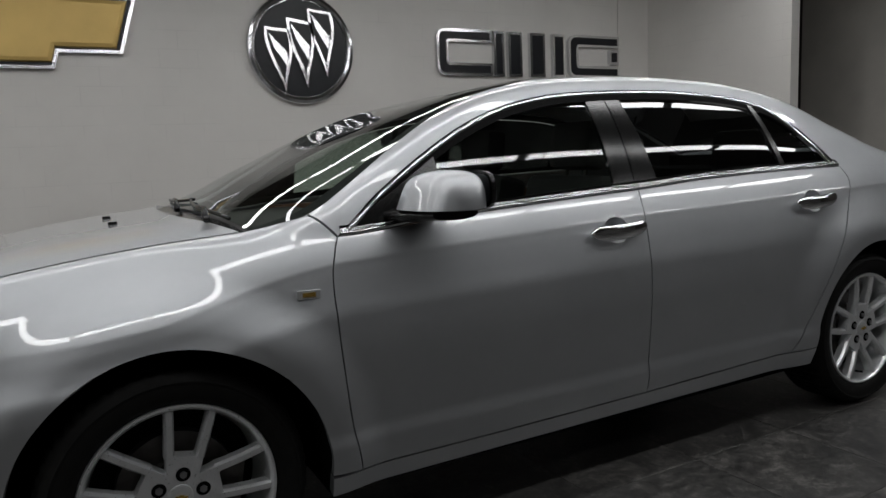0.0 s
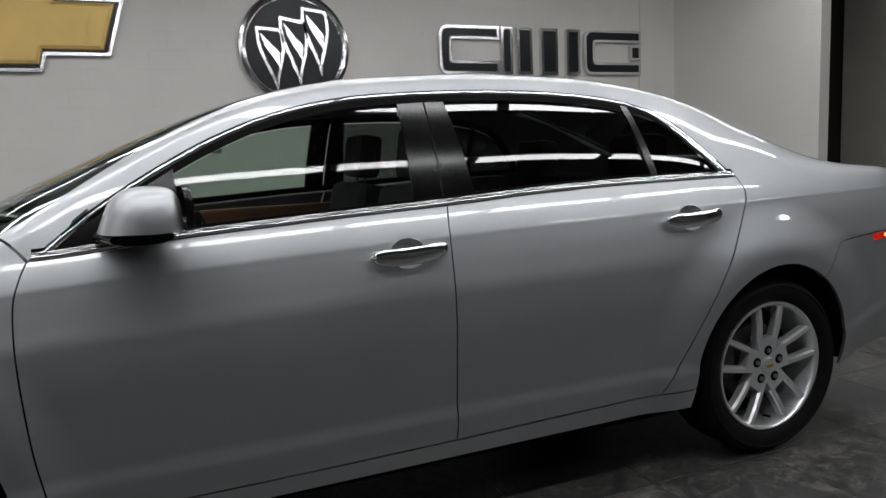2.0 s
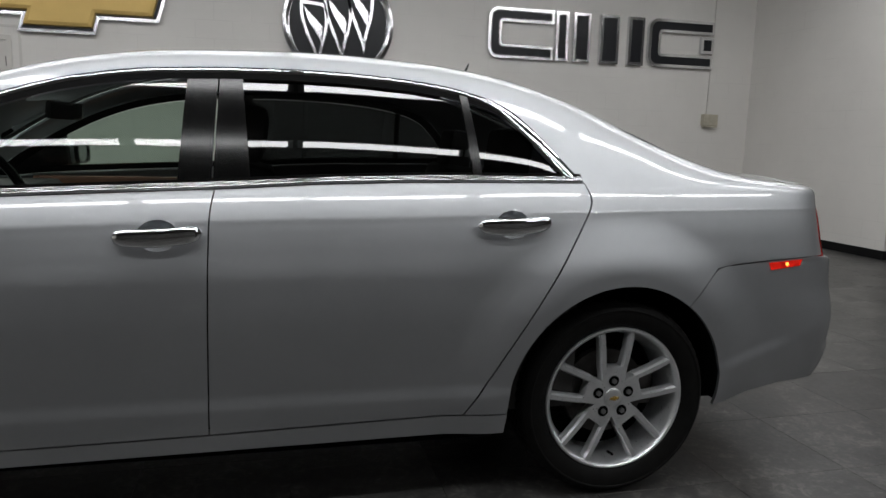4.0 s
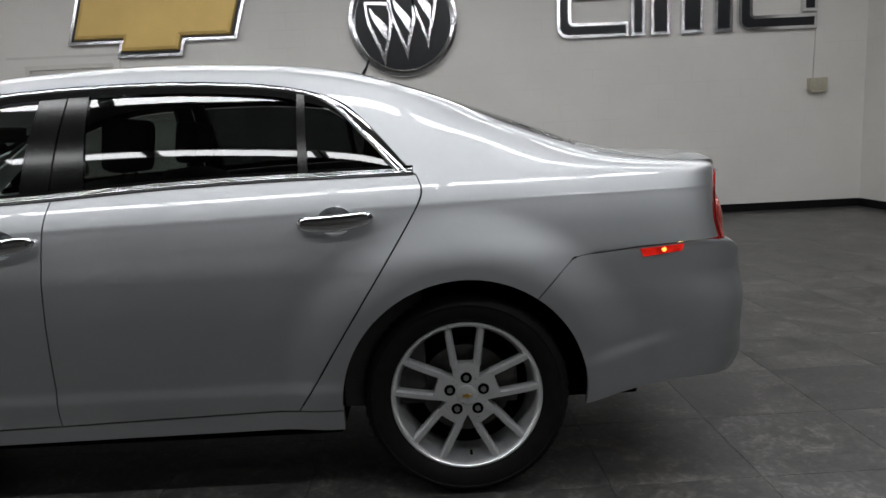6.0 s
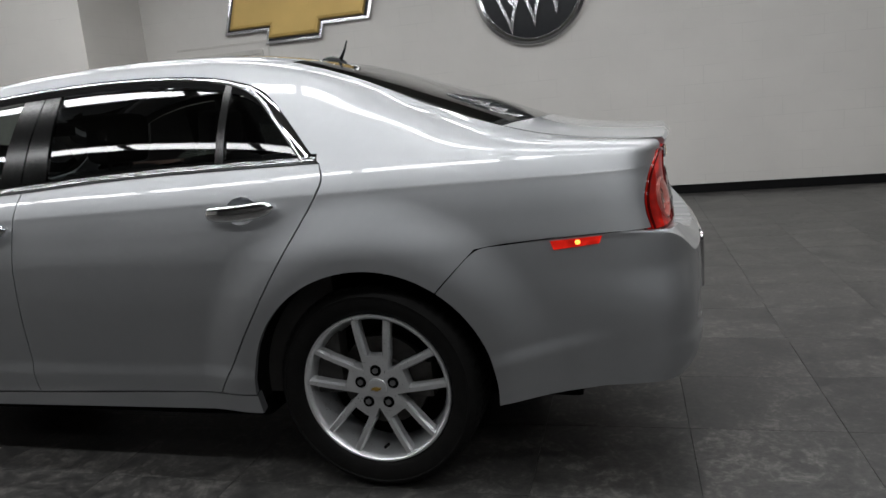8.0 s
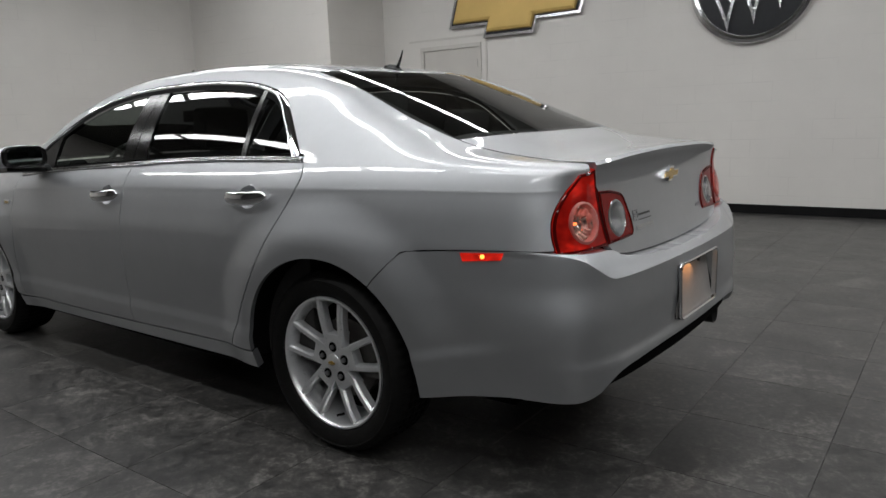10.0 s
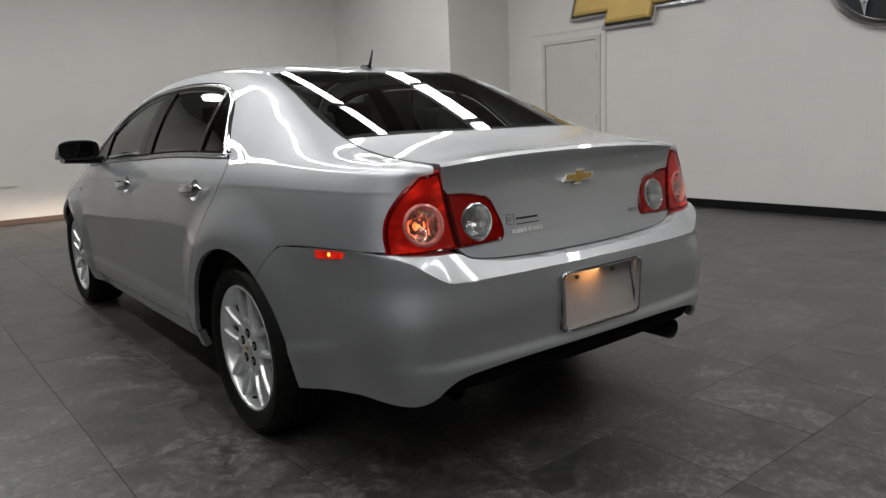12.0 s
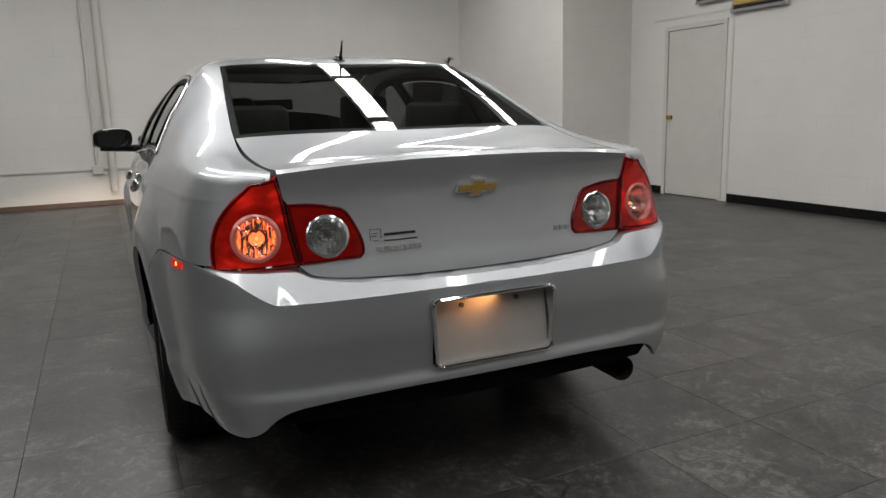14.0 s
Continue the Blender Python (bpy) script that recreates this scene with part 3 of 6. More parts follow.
def bead(bm, low, high, h, mirror, n=7):
    """A rounded strip laid on the upper body between two lines."""
    pts = np.array([[S_gs(a * (1 - v) + b * v) for a, b in zip(low, high)] for v in np.linspace(0, 1, n)])
    nr = np.cross(np.gradient(pts, axis=1), np.gradient(pts, axis=0))
    nr /= np.maximum(np.linalg.norm(nr, axis=2, keepdims=True), 1e-9)
    if (nr.reshape(-1, 3) @ np.array((0, -1, 0.4))).sum() < 0:
        nr = -nr
    rise = 0.001 + h * np.sin(np.linspace(0, math.pi, n)) ** 0.7
    lay(bm, pts + nr * rise[:, None, None], (0, -1, 0.4), mirror)


# windows' outline: outer edge of the chrome
DLO_TOP = [(-0.953, 0.960), (-0.875, 1.020), (-0.796, 1.079), (-0.643, 1.172), (-0.473, 1.257), (-0.288, 1.322), (-0.086, 1.361), (0.10, 1.375), (0.243, 1.380), (0.443, 1.381), (0.642, 1.373), (0.842, 1.353), (0.982, 1.322),
           (1.060, 1.290), (1.120, 1.244), (1.197, 1.163), (1.262, 1.088), (1.302, 1.0465)]
# edge of windscreen, roof joint and rear window on the near side, as (x, y)
EDGE = [(-1.195, 0.736), (-1.106, 0.752), (-1.017, 0.766), (-0.866, 0.733), (-0.711, 0.678), (-0.514, 0.606), (-0.312, 0.547), (-0.107, 0.515), (0.15, 0.498), (0.5, 0.496), (0.85, 0.505), (1.13, 0.520), (1.28, 0.535), (1.43, 0.553), (1.65, 0.575), (1.83, 0.590), (2.02, 0.598), (2.20, 0.588), (2.312, 0.571)]


def edge_s(pts):
    return [(x, s_of_y(x, y)) for x, y in pts]


def edge_y(x):
    return float(np.interp(x, [p[0] for p in EDGE_D], [p[1] for p in EDGE_D]))


EDGE_D = curve(EDGE, 260)
A_SEAM = -1.024


def gs_pts(pts):
    return [(x, s_of_z(x, z)) for x, z in pts]


LAMP_X = 2.0
while float(side_y(LAMP_X + 0.001, BELT(LAMP_X + 0.001))) > 0.622:
    LAMP_X += 0.001
LAMP_Z = float(BELT(LAMP_X))
LAMP_L = [(0.736, 0.783), (0.7372, 0.797), (0.7362, 0.838), (0.727, 0.882), (0.708, 0.922), (0.680, 0.958), (0.652, 0.984), (0.629, LAMP_Z + 0.004)]


def corner_x(y, z):
    """Where the rear quarter is as narrow as y."""
    a, b = 1.9, 2.45
    for _ in range(40):
        m = (a + b) / 2
        a, b = (m, b) if float(side_y(m, z)) > y else (a, m)
    return a


LAMP_SIDE = [(corner_x(y + 0.002, z), z) for y, z in LAMP_L[1:-1]] + [(LAMP_X, LAMP_Z)]
for mir in BOTH:
    # side body: rail, pillars and rear quarter in one sheet
    bm = bmesh.new()
    tip = EDGE_D[int(np.argmin(np.abs(EDGE_D[:, 0] - 1.60)))]
    front_edge = [p for p in EDGE_D if A_SEAM <= p[0] <= tip[0]]
    rear_edge = [p for p in EDGE_D if p[0] >= tip[0]]
    low = gs_pts([p for p in curve(DLO_TOP, 120)])
    join = [low[-1], (float(tip[0]), s_of_y(tip[0], tip[1]))]
    sheet(bm, S_up, low, edge_s(front_edge[::4] + [front_edge[-1]]), None, join, 100, 12, mirror=mir)
    beltline = belt(1.303, LAMP_X, 90)
    sheet(bm, S_up, [(x, 0.0) for x, z in beltline], edge_s(rear_edge[::3] + [rear_edge[-1]]), join, [(LAMP_X, 0.0), edge_s([rear_edge[-1]])[0]], 90, 12, mirror=mir)
    shut = moved(SHUT_R, 0.004)[:-1] + [(1.303, 1.0468)]
    lo_s, hi_s = curve(shut, 200)[:112:6], curve(shut, 200)[108:]
    hi_s[0] = lo_s[-1]
    ar = arch(HUB_R, 176, 54, 40)
    k = 13
    sheet(bm, S_side, lo_s, [(1.034, 0.328)] + ar[1:k + 1], None, None, 34, 14, mirror=mir, smooth=False)
    rest = [lo_s[-1], ar[k]] + ar[k + 1:] + [(1.70, 0.695), (1.779, 0.772), (1.86, 0.782), (2.0, 0.792), (2.15, 0.798), LAMP_SIDE[0]]
    sheet(bm, S_side, rest, beltline, hi_s, LAMP_SIDE, 110, 70, mirror=mir, smooth=False)
    merged(bm, 0.0015)
    rim(bm, 0.018)
    part("side_body", bm, M_paint, car, "silver rear quarter, roof rail and pillars" if not mir else "", True, 38)

    # front wing
    bm = bmesh.new()
    shut_f = curve(moved(SHUT_F[:-1], -G) + [(-0.9585, float(BELT(-0.9585)))], 200)
    lo_f, hi_f = shut_f[:94], shut_f[93:]
    ar = arch(HUB_F, -4, 172, 44)
    kf = 12
    sheet(bm, S_side, ar[:kf + 1], lo_f[::3], None, None, 40, 16, mirror=mir, smooth=False)
    wing_low = [(-2.05, 0.42), (-1.87, 0.38)] + ar[kf:][::-1] + [tuple(lo_f[-1])]
    sheet(bm, S_side, wing_low, belt(-2.05, -0.9585, 30), [(-2.05, 0.42), (-2.05, float(BELT(-2.05)))], hi_f, 110, 60, mirror=mir, smooth=False)
    xs = np.linspace(-2.05, -0.9585, 91)
    brow = [(float(x), 0.985) for x in np.linspace(-2.05, -1.22, 40)] + [(float(x), s_of_y(x, edge_y(x) + 0.003)) for x in np.linspace(-1.19, A_SEAM - 0.003, 16)]
    sheet(bm, S_up, [(x, 0.0) for x in xs], brow, None, None, 100, 12, mirror=mir, smooth=False)
    merged(bm, 0.0012)
    rim(bm, 0.018)
    part("front_fender", bm, M_paint, car, "", True, 38)

    # doors
    bm = bmesh.new()
    HF = (0.012, 0.893)
    sheet(bm, S_side, [(-0.941, 0.300), (-0.4, 0.301), (0.134, 0.308)], belt(-0.953, 0.159), moved(SHUT_F, G), moved(SHUT_B, -G), 100, 110, mirror=mir)
    cut_hole(bm, HF[0], HF[1], 0.055, 0.043, 0, 2)
    rim(bm, 0.012)
    fdoor = part("front_door", bm, M_paint, car, "", True, 38)
    bm = bmesh.new()
    HR = (1.045, 0.921)
    sheet(bm, S_side, [(0.140, 0.308), (0.5, 0.318), (0.893, 0.326)], belt(0.165, 1.299), moved(SHUT_B, G), moved(SHUT_R, -G)[:-1] + [(1.2995, 1.0465)], 110, 110, mirror=mir)
    cut_hole(bm, HR[0], HR[1], 0.055, 0.043, 0, 2)
    rim(bm, 0.012)
    rdoor = part("rear_door", bm, M_paint, car, "", True, 38)

    f = 1 if mir else -1
    for door, (hx, hz) in ((fdoor, HF), (rdoor, HR)):
        bm = bmesh.new()
        ring = []
        for k in range(9):
            r = k / 8
            ring.append([(hx + 0.056 * r * math.cos(a), -float(side_y(hx + 0.056 * r * math.cos(a), hz + 0.044 * r * math.sin(a))) + 0.050 * (1 - r ** 4.0), hz + 0.044 * r * math.sin(a)) for a in np.linspace(0, 2 * math.pi, 41)])
        lay(bm, ring, (0, -1, 0), mir)
        merged(bm, 0.0004)
        part("handle_cup", bm, M_paint, door, "", True)
        bm = bmesh.new()
        prof = []
        for k in range(25):
            u = k / 24
            xx = hx - 0.118 + 0.240 * u
            zz = hz + 0.003 + 0.010 * (u - 0.5) * 2 * 0.55 - 0.006 * math.sin(math.pi * u)
            bulge = 0.016 + 0.020 * math.sin(math.pi * min(1, max(0, u))) ** 0.6
            hh = 0.0250 * (1 - abs(2 * u - 1) ** 7) ** 0.5 * (1.0 - 0.12 * abs(u - 0.5)) + 0.001
            yy = float(side_y(xx, zz))
            prof.append([(xx, -(yy + (bulge - 0.004) + 0.011 * math.cos(a) * min(1, hh / 0.012)), zz + hh * math.sin(a)) for a in np.linspace(0, 2 * math.pi, 21)])
        lay(bm, prof, (0, -1, 0), mir)
        merged(bm, 0.0003)
        bmesh.ops.recalc_face_normals(bm, faces=bm.faces[:])
        part("door_handle", bm, M_chrome, door, "chrome door handle", True, 50)
        if door is fdoor and not mir:
            part("lock_barrel", cyl(bmesh.new(), (hx + 0.100, -float(side_y(hx + 0.1, hz)) - 0.030, hz + 0.008), (hx + 0.100, -float(side_y(hx + 0.1, hz)) - 0.010, hz + 0.008), 0.009, n=16), M_steel, door)

    # sill
    bm = bmesh.new()
    sheet(bm, S_side, [(-1.03, 0.234), (0, 0.243), (1.034, 0.252)], [(-1.032, 0.294), (-0.4, 0.295), (0.14, 0.302), (0.889, 0.320), (1.036, 0.322)], None, None, 60, 6, mirror=mir)
    rim(bm, 0.03)
    part("sill", bm, M_paint, car, "", True, 38)

    # glazing and its trim
    top_c = curve(DLO_TOP, 160)
    d = np.gradient(top_c, axis=0)
    nrm = np.stack([d[:, 1], -d[:, 0]], 1) / np.linalg.norm(d, axis=1)[:, None]
    wide = 0.020 * sstep(0.95, 1.16, top_c[:, 0])[:, None]
    g_out = top_c + nrm * (0.015 + wide)
    g_in = top_c + nrm * 0.037
    clear = [k for k in range(161) if (top_c + nrm * (0.017 + wide))[k][1] > float(BELT(top_c[k][0])) + 0.006]
    keep_g = [k for k in range(161) if g_in[k][1] > float(BELT(g_in[k][0])) + 0.022]

    def along(d, idx):
        return (top_c + nrm * d)[idx]
    bm = bmesh.new()
    bead(bm, along(0.0175 + wide, clear), along(0.0045 + wide, clear), 0.0055, mir)
    part("window_chrome", bm, M_chrome, car, "chrome bead round the windows", True, 50)
    bm = bmesh.new()
    tail = [k for k in clear if wide[k][0] > 0.0015]
    bead(bm, along(0.0045 + wide, tail), along(0.0035, tail), 0.0012, mir)
    part("window_chrome", bm, M_chrome, car, "broad chrome trim at the window corner", True, 50)
    bm = bmesh.new()
    bl = np.array(belt(-0.945, 1.291, 90))
    for z0, z1, hh in ((0.002, 0.0135, 0.0065), (0.0145, 0.022, 0.004)):
        bead(bm, bl + (0, z0), bl + (0, z1), hh, mir)
    part("belt_chrome", bm, M_chrome, car, "chrome strip along the window sill", True, 50)
    bm = bmesh.new()
    sheet(bm, S_gs, [(x, z - 0.001) for x, z in bl], [(x, z + 0.030) for x, z in bl], None, None, 120, 2, off=0.0006, mirror=mir, smooth=False)
    sheet(bm, S_gs, [tuple(p) for p in along(0.038, keep_g)], [tuple(p) for p in along(0.0, keep_g)], None, None, 140, 3, off=0.0004, mirror=mir, smooth=False)
    # mirror base triangle, middle pillar, small rear pillar
    part("window_seal", bm, M_seal, car, "", True, 30)

    def top_at(x, c):
        return float(np.interp(x, c[:, 0], c[:, 1]))

    for name, x0, x1, x2, x3, mt, o in (("front_pillar_cover", 0.060, 0.152, 0.080, 0.168, M_pillar, 0.0), ("rear_pillar_cover", 0.157, 0.262, 0.173, 0.236, M_pillar, 0.0), ("window_divider", 0.932, 0.962, 0.918, 0.944, M_blackpl, 0.001)):
        bm = bmesh.new()
        zl0, zl1 = float(BELT(x0)) + 0.021, float(BELT(x1)) + 0.021
        sheet(bm, S_gs, [(x0, zl0), (x1, zl1)], [(x2, top_at(x2, g_out)), (x3, top_at(x3, g_out))], None, None, 8, 16, off=o, mirror=mir)
        rim(bm, 0.010)
        part(name, bm, mt, car, "", True, 30)
    bm = bmesh.new()
    sheet(bm, S_gs, [(-0.905, float(BELT(-0.905)) + 0.022), (-0.60, float(BELT(-0.6)) + 0.022)], [(-0.835, 1.030), (-0.60, 1.165)], None, None, 10, 8, off=0.001, mirror=mir)
    rim(bm, 0.01)
    part("mirror_base", bm, M_blackpl, car, "", True, 30)

    # panes
    def window(name, x0, x1, x2, x3, mt, lab):
        ctop = [p for p in g_in if x2 < p[0] < x3 and p[1] > float(BELT(p[0])) + 0.03]
        t0, t1 = (x2, top_at(x2, g_in)), (x3, top_at(x3, g_in))
        up = [t0] + [tuple(p) for p in ctop[::4]] + [t1]
        bm = bmesh.new()
        sheet(bm, S_gs, [(x0, float(BELT(x0)) + 0.026), ((x0 + x1) / 2, float(BELT((x0 + x1) / 2)) + 0.026), (x1, float(BELT(x1)) + 0.026)], up, None, None, 40, 12, off=-0.008, mirror=mir, smooth=False)
        ob = part(name, bm, mt, car, lab, True)
        ob.visible_shadow = False
    window("front_window", -0.62, 0.070, -0.615, 0.090, M_glass_f, "lightly tinted side window")
    window("rear_window", 0.255, 0.935, 0.230, 0.922, M_glass_d, "dark tinted side window")
    bm = bmesh.new()
    qt = [tuple(p) for p in g_in if 0.94 < p[0] and p[1] > float(BELT(p[0])) + 0.028]
    sheet(bm, S_gs, [(0.957, float(BELT(0.957)) + 0.026), (qt[-1][0], float(BELT(qt[-1][0])) + 0.027)], [(0.940, top_at(0.940, g_in))] + qt[::3] + [qt[-1]], None, None, 24, 10, off=-0.008, mirror=mir, smooth=False)
    ob = part("quarter_window", bm, M_glass_d, car, "dark tinted quarter glass", True)
    ob.visible_shadow = False

    # wheel housings
    for hx in (HUB_F, HUB_R):
        bm = bmesh.new()
        rows = []
        for inset in (0.006, 0.05, 0.30):
            row = []
            for a in np.linspace(radians(-5), radians(186), 40):
                px, pz = hx + (ARCH + 0.004) * math.cos(a), HUB_Z + (ARCH + 0.004) * math.sin(a)
                row.append((px, -max(0.556, float(side_y(px, pz)) - inset), pz))
            rows.append(row)
        rows.append([(hx + 0.05 * math.cos(a), -0.555, HUB_Z + 0.05 * math.sin(a)) for a in np.linspace(radians(-5), radians(186), 40)])
        lay(bm, rows, (0, -0.2, -1), mir)
        part("wheel_housing", bm, M_under, car, "", True, 50)

    # wing badge
    bx, bz = -1.064, 0.816
    ob = part("fender_badge", box(bmesh.new(), -0.032, 0.032, -0.004, 0.004, -0.012, 0.012, 0.002), M_alloy, car, "small chrome badge with a gold mark")
    ob.matrix_local = Matrix.Translation((bx, f * (float(side_y(bx, bz)) + 0.002), bz)) @ pose(0, 0, 0, 0, 2, -1.5 * f)
    part("badge_mark", box(bmesh.new(), -0.018, 0.018, f * 0.0045 - 0.001, f * 0.0045 + 0.001, -0.006, 0.006), M_gold, ob)


# rear bumper
SEAM = [(1.6615, 0.6492), (1.7028, 0.6922), (1.783, 0.7660), (1.86, 0.7765), (2.0, 0.787), (2.2, 0.797)]


def S_side_b(p):
    return (p[0], -float(side_y(p[0], p[1], False)), p[1])


bm = bmesh.new()
for mir in BOTH:
    zs_r = np.concatenate([np.linspace(0.328, float(ledge_z(0.8)), 52), np.linspace(float(ledge_z(0.8)), 0.797, 14)[1:]])
    sheet(bm, S_side_b, [(1.812, 0.283), (1.965, 0.308), (2.11, 0.326), (2.2, 0.328)], SEAM, arch(HUB_R, -8, 53.4), [(2.2, z) for z in zs_r], 40, 64, mirror=mir)
    left = [(-float(side_y(2.2, z, False)), z) for z in zs_r]
    topc = [left[-1], (-0.72, 0.786), (-0.63, 0.777), (-0.535, 0.772), (-0.500, 0.755), (-0.45, 0.744), (-0.36, 0.733), (-0.168, 0.725), (0.0, 0.723)]
    botc = [left[0], (-0.718, 0.3262), (-0.69, 0.330), (-0.655, 0.352), (-0.628, 0.385), (-0.59, 0.408), (-0.524, 0.420), (-0.315, 0.430), (0.0, 0.432)]
    edge = [left[51]] + [(float(y), float(ledge_z(y))) for y in np.linspace(left[51][0], 0.0, 81)[1:]]
    zm = float(ledge_z(0.0))
    sheet(bm, S_bump, botc, edge, left[:52], [(0.0, 0.432), (0.0, zm)], 80, 51, out=(1, -0.2, 0), mirror=mir)
    sheet(bm, S_bump, edge, topc, left[51:], [(0.0, zm), (0.0, 0.723)], 80, 13, out=(1, -0.2, 0), mirror=mir)
merged(bm, 0.003)
shelf = [e for e in bm.edges if e.is_boundary and all(v.co.z > 0.715 and abs(v.co.y) < 0.76 and v.co.x > 2.2 for v in e.verts)]
r = bmesh.ops.extrude_edge_only(bm, edges=shelf)
for g in r["geom"]:
    if isinstance(g, bmesh.types.BMVert):
        g.co.x -= 0.13 if abs(g.co.y) < 0.5 else 0.07
        g.co.z += 0.004
        g.co.y *= 0.985
PL = (-0.185, 0.206, 0.475, 0.665)
dead = [f for f in bm.faces if PL[0] < f.calc_center_median().y < PL[1] and PL[2] < f.calc_center_median().z < PL[3] and f.calc_center_median().x > 2.3]
ring = {v for f in dead for v in f.verts}
bmesh.ops.delete(bm, geom=dead, context="FACES")
for v in ring:
    if v.is_valid and v.link_faces:
        gaps = [(abs(v.co.y - PL[0]), 1, PL[0]), (abs(v.co.y - PL[1]), 1, PL[1]), (abs(v.co.z - PL[2]), 2, PL[2]), (abs(v.co.z - PL[3]), 2, PL[3])]
        for d, ax, val in gaps:
            if d < 0.007:
                v.co[ax] = val
rim(bm, 0.012)
bumper = part("rear_bumper", bm, M_paint, car, "silver rear bumper with a recess for the plate", True, 20)
bm = bmesh.new()
for mir in BOTH:
    sheet(bm, S_bump, [(-0.60, 0.350), (-0.3, 0.352), (0.0, 0.352)], [(-0.625, 0.392), (-0.59, 0.414), (-0.524, 0.426), (-0.315, 0.436), (0.0, 0.438)], None, None, 40, 8, out=(1, 0, 0), off=-0.028, mirror=mir)
merged(bm, 0.003)
rim(bm, 0.10)
part("diffuser", bm, M_under, bumper, "black lower valance", True, 40)

# boot lid
bm = bmesh.new()
LID_LOW = spl((0.0, 0.728), (0.17, 0.730), (0.36, 0.738), (0.45, 0.748), (0.488, 0.757), (0.521, 0.782))
for mir in BOTH:
    rows = []
    for v in np.linspace(0, 1, 16):
        row = []
        for u in np.linspace(0, 1, 41):
            yl = 0.585 + 0.010 * math.sin(math.pi * v) - 0.022 * v
            y = -u * yl
            xa = 1.915 - 0.075 * u ** 2.5
            xb = float(rear_x(y, 1.045, True)) - 0.012
            x = xa + (xb - xa) * v
            row.append((x, y, S_top((min(x, 2.24), y))[2] + float(TOP_Z(x)) - float(TOP_Z(min(x, 2.24))) + 0.004 * sstep(0.75, 1, v)))
        rows.append(row)
    last = rows[-1]
    for v in np.linspace(0, 1, 40):
        row = []
        for i, u in enumerate(np.linspace(0, 1, 41)):
            yl = float(np.interp(v, [0, 0.2, 0.3, 0.65, 1.0], [0.562, 0.552, 0.546, 0.536, 0.519]))
            y = -u * yl
            zt = last[i][2] - 0.010
            z = zt + (float(LID_LOW(abs(y))) - zt) * v
            row.append((float(rear_x(y, z, True)), y, z))
        rows.append(row)
    lay(bm, rows, (0.6, 0, 0.8), mir)
merged(bm, 0.0008)
for q in (-1, 1):
    cut_hole(bm, q * 0.439, 0.857, 0.056, 0.059, 1, 2)
rim(bm, 0.02)
lid = part("boot_lid", bm, M_paint, car, "silver boot lid with a raised rear edge", True, 32)


# tail lamps
def dish(parent, cy, cz, r, lit):
    """A round reflector with its bulb and clear cover, set into a lens."""
    x0 = float(rear_x(cy, cz, True))
    e = 0.03
    nx = Vector((1, -(float(rear_x(cy + e, cz, True)) - float(rear_x(cy - e, cz, True))) / (2 * e), -(float(rear_x(cy, cz + e, True)) - float(rear_x(cy, cz - e, True))) / (2 * e))).normalized()
    m = Matrix.Translation((x0, cy, cz)) @ nx.to_track_quat("Z", "Y").to_matrix().to_4x4()

    def turned(profile, n=48, facet=0.0):
        b = bmesh.new()
        rows = []
        for k, (rr, zz) in enumerate(profile):
            rows.append([(rr * math.cos(a) , rr * math.sin(a), zz + (facet * (-1) ** i if 0 < k < len(profile) - 1 else 0)) for i, a in enumerate(np.linspace(0, 2 * math.pi, n + 1))])
        lay(b, rows, (0, 0, 1))
        merged(b, 0.0003)
        b.transform(m)
        return b
    part("lens_ring", turned([(r * 1.06, -0.012), (r * 1.06, 0.003), (r * 1.0, 0.005), (r * 0.93, 0.006), (r * 0.84, 0.000), (r * 0.82, -0.012)]), M_reflector if not lit else M_ring_lit, parent, "clear stepped ring", True, 40)
    b = bmesh.new()
    rows = []
    rnd = random.Random(5)
    tilt = {(i, j): (rnd.uniform(-0.30, 0.30), rnd.uniform(-0.30, 0.30)) for i in range(-10, 11) for j in range(-10, 11)}
    cw, ch = 0.0135, 0.021
    for k in range(31):
        q = 1 - k / 30
        row = []
        for a in np.linspace(0, 2 * math.pi, 121):
            px, pz = r * 0.86 * q * math.cos(a), r * 0.86 * q * math.sin(a)
            deep = -0.046 * (1 - q ** 2) - 0.006
            flute = 0.0016 * abs(math.sin(px / 0.0135 * math.pi)) * float(sstep(0.30, 0.42, q)) + 0.006 * float(sstep(0.44, 0.40, q))
            ci, cj = math.floor(px / cw), math.floor(pz / ch)
            tx, tz = tilt[ci, cj]
            facet = (tx * (px - (ci + 0.5) * cw) + tz * (pz - (cj + 0.5) * ch)) * float(sstep(0.30, 0.42, q))
            row.append((px, pz, deep + flute + (facet if lit else 0.0)))
        rows.append(row)
    lay(b, rows, (0, 0, 1))
    merged(b, 0.0003)
    b.transform(m)
    part("reflector", b, M_reflector_lit if lit else M_reflector, parent, "fluted bright reflector", True, 40)
    part("bulb", turned([(r * 0.07, -0.052), (r * 0.08, -0.038), (r * 0.055, -0.031), (0.0, -0.029)], 20), M_bulb if lit else M_clear, parent, "glowing tail bulb" if lit else "", True)
    c = part("lens_cover", turned([(r * 1.02, 0.002), (r * 0.8, 0.008), (r * 0.4, 0.012), (0, 0.013)]), M_clear, parent, "", True)
    c.visible_shadow = False


def grown(pts, d):
    """A border line moved outwards from the middle of a closed outline by d."""
    c = np.mean(np.array(pts), axis=0)
    return [tuple(np.array(p) + (np.array(p) - c) / np.linalg.norm(np.array(p) - c) * d) for p in pts]


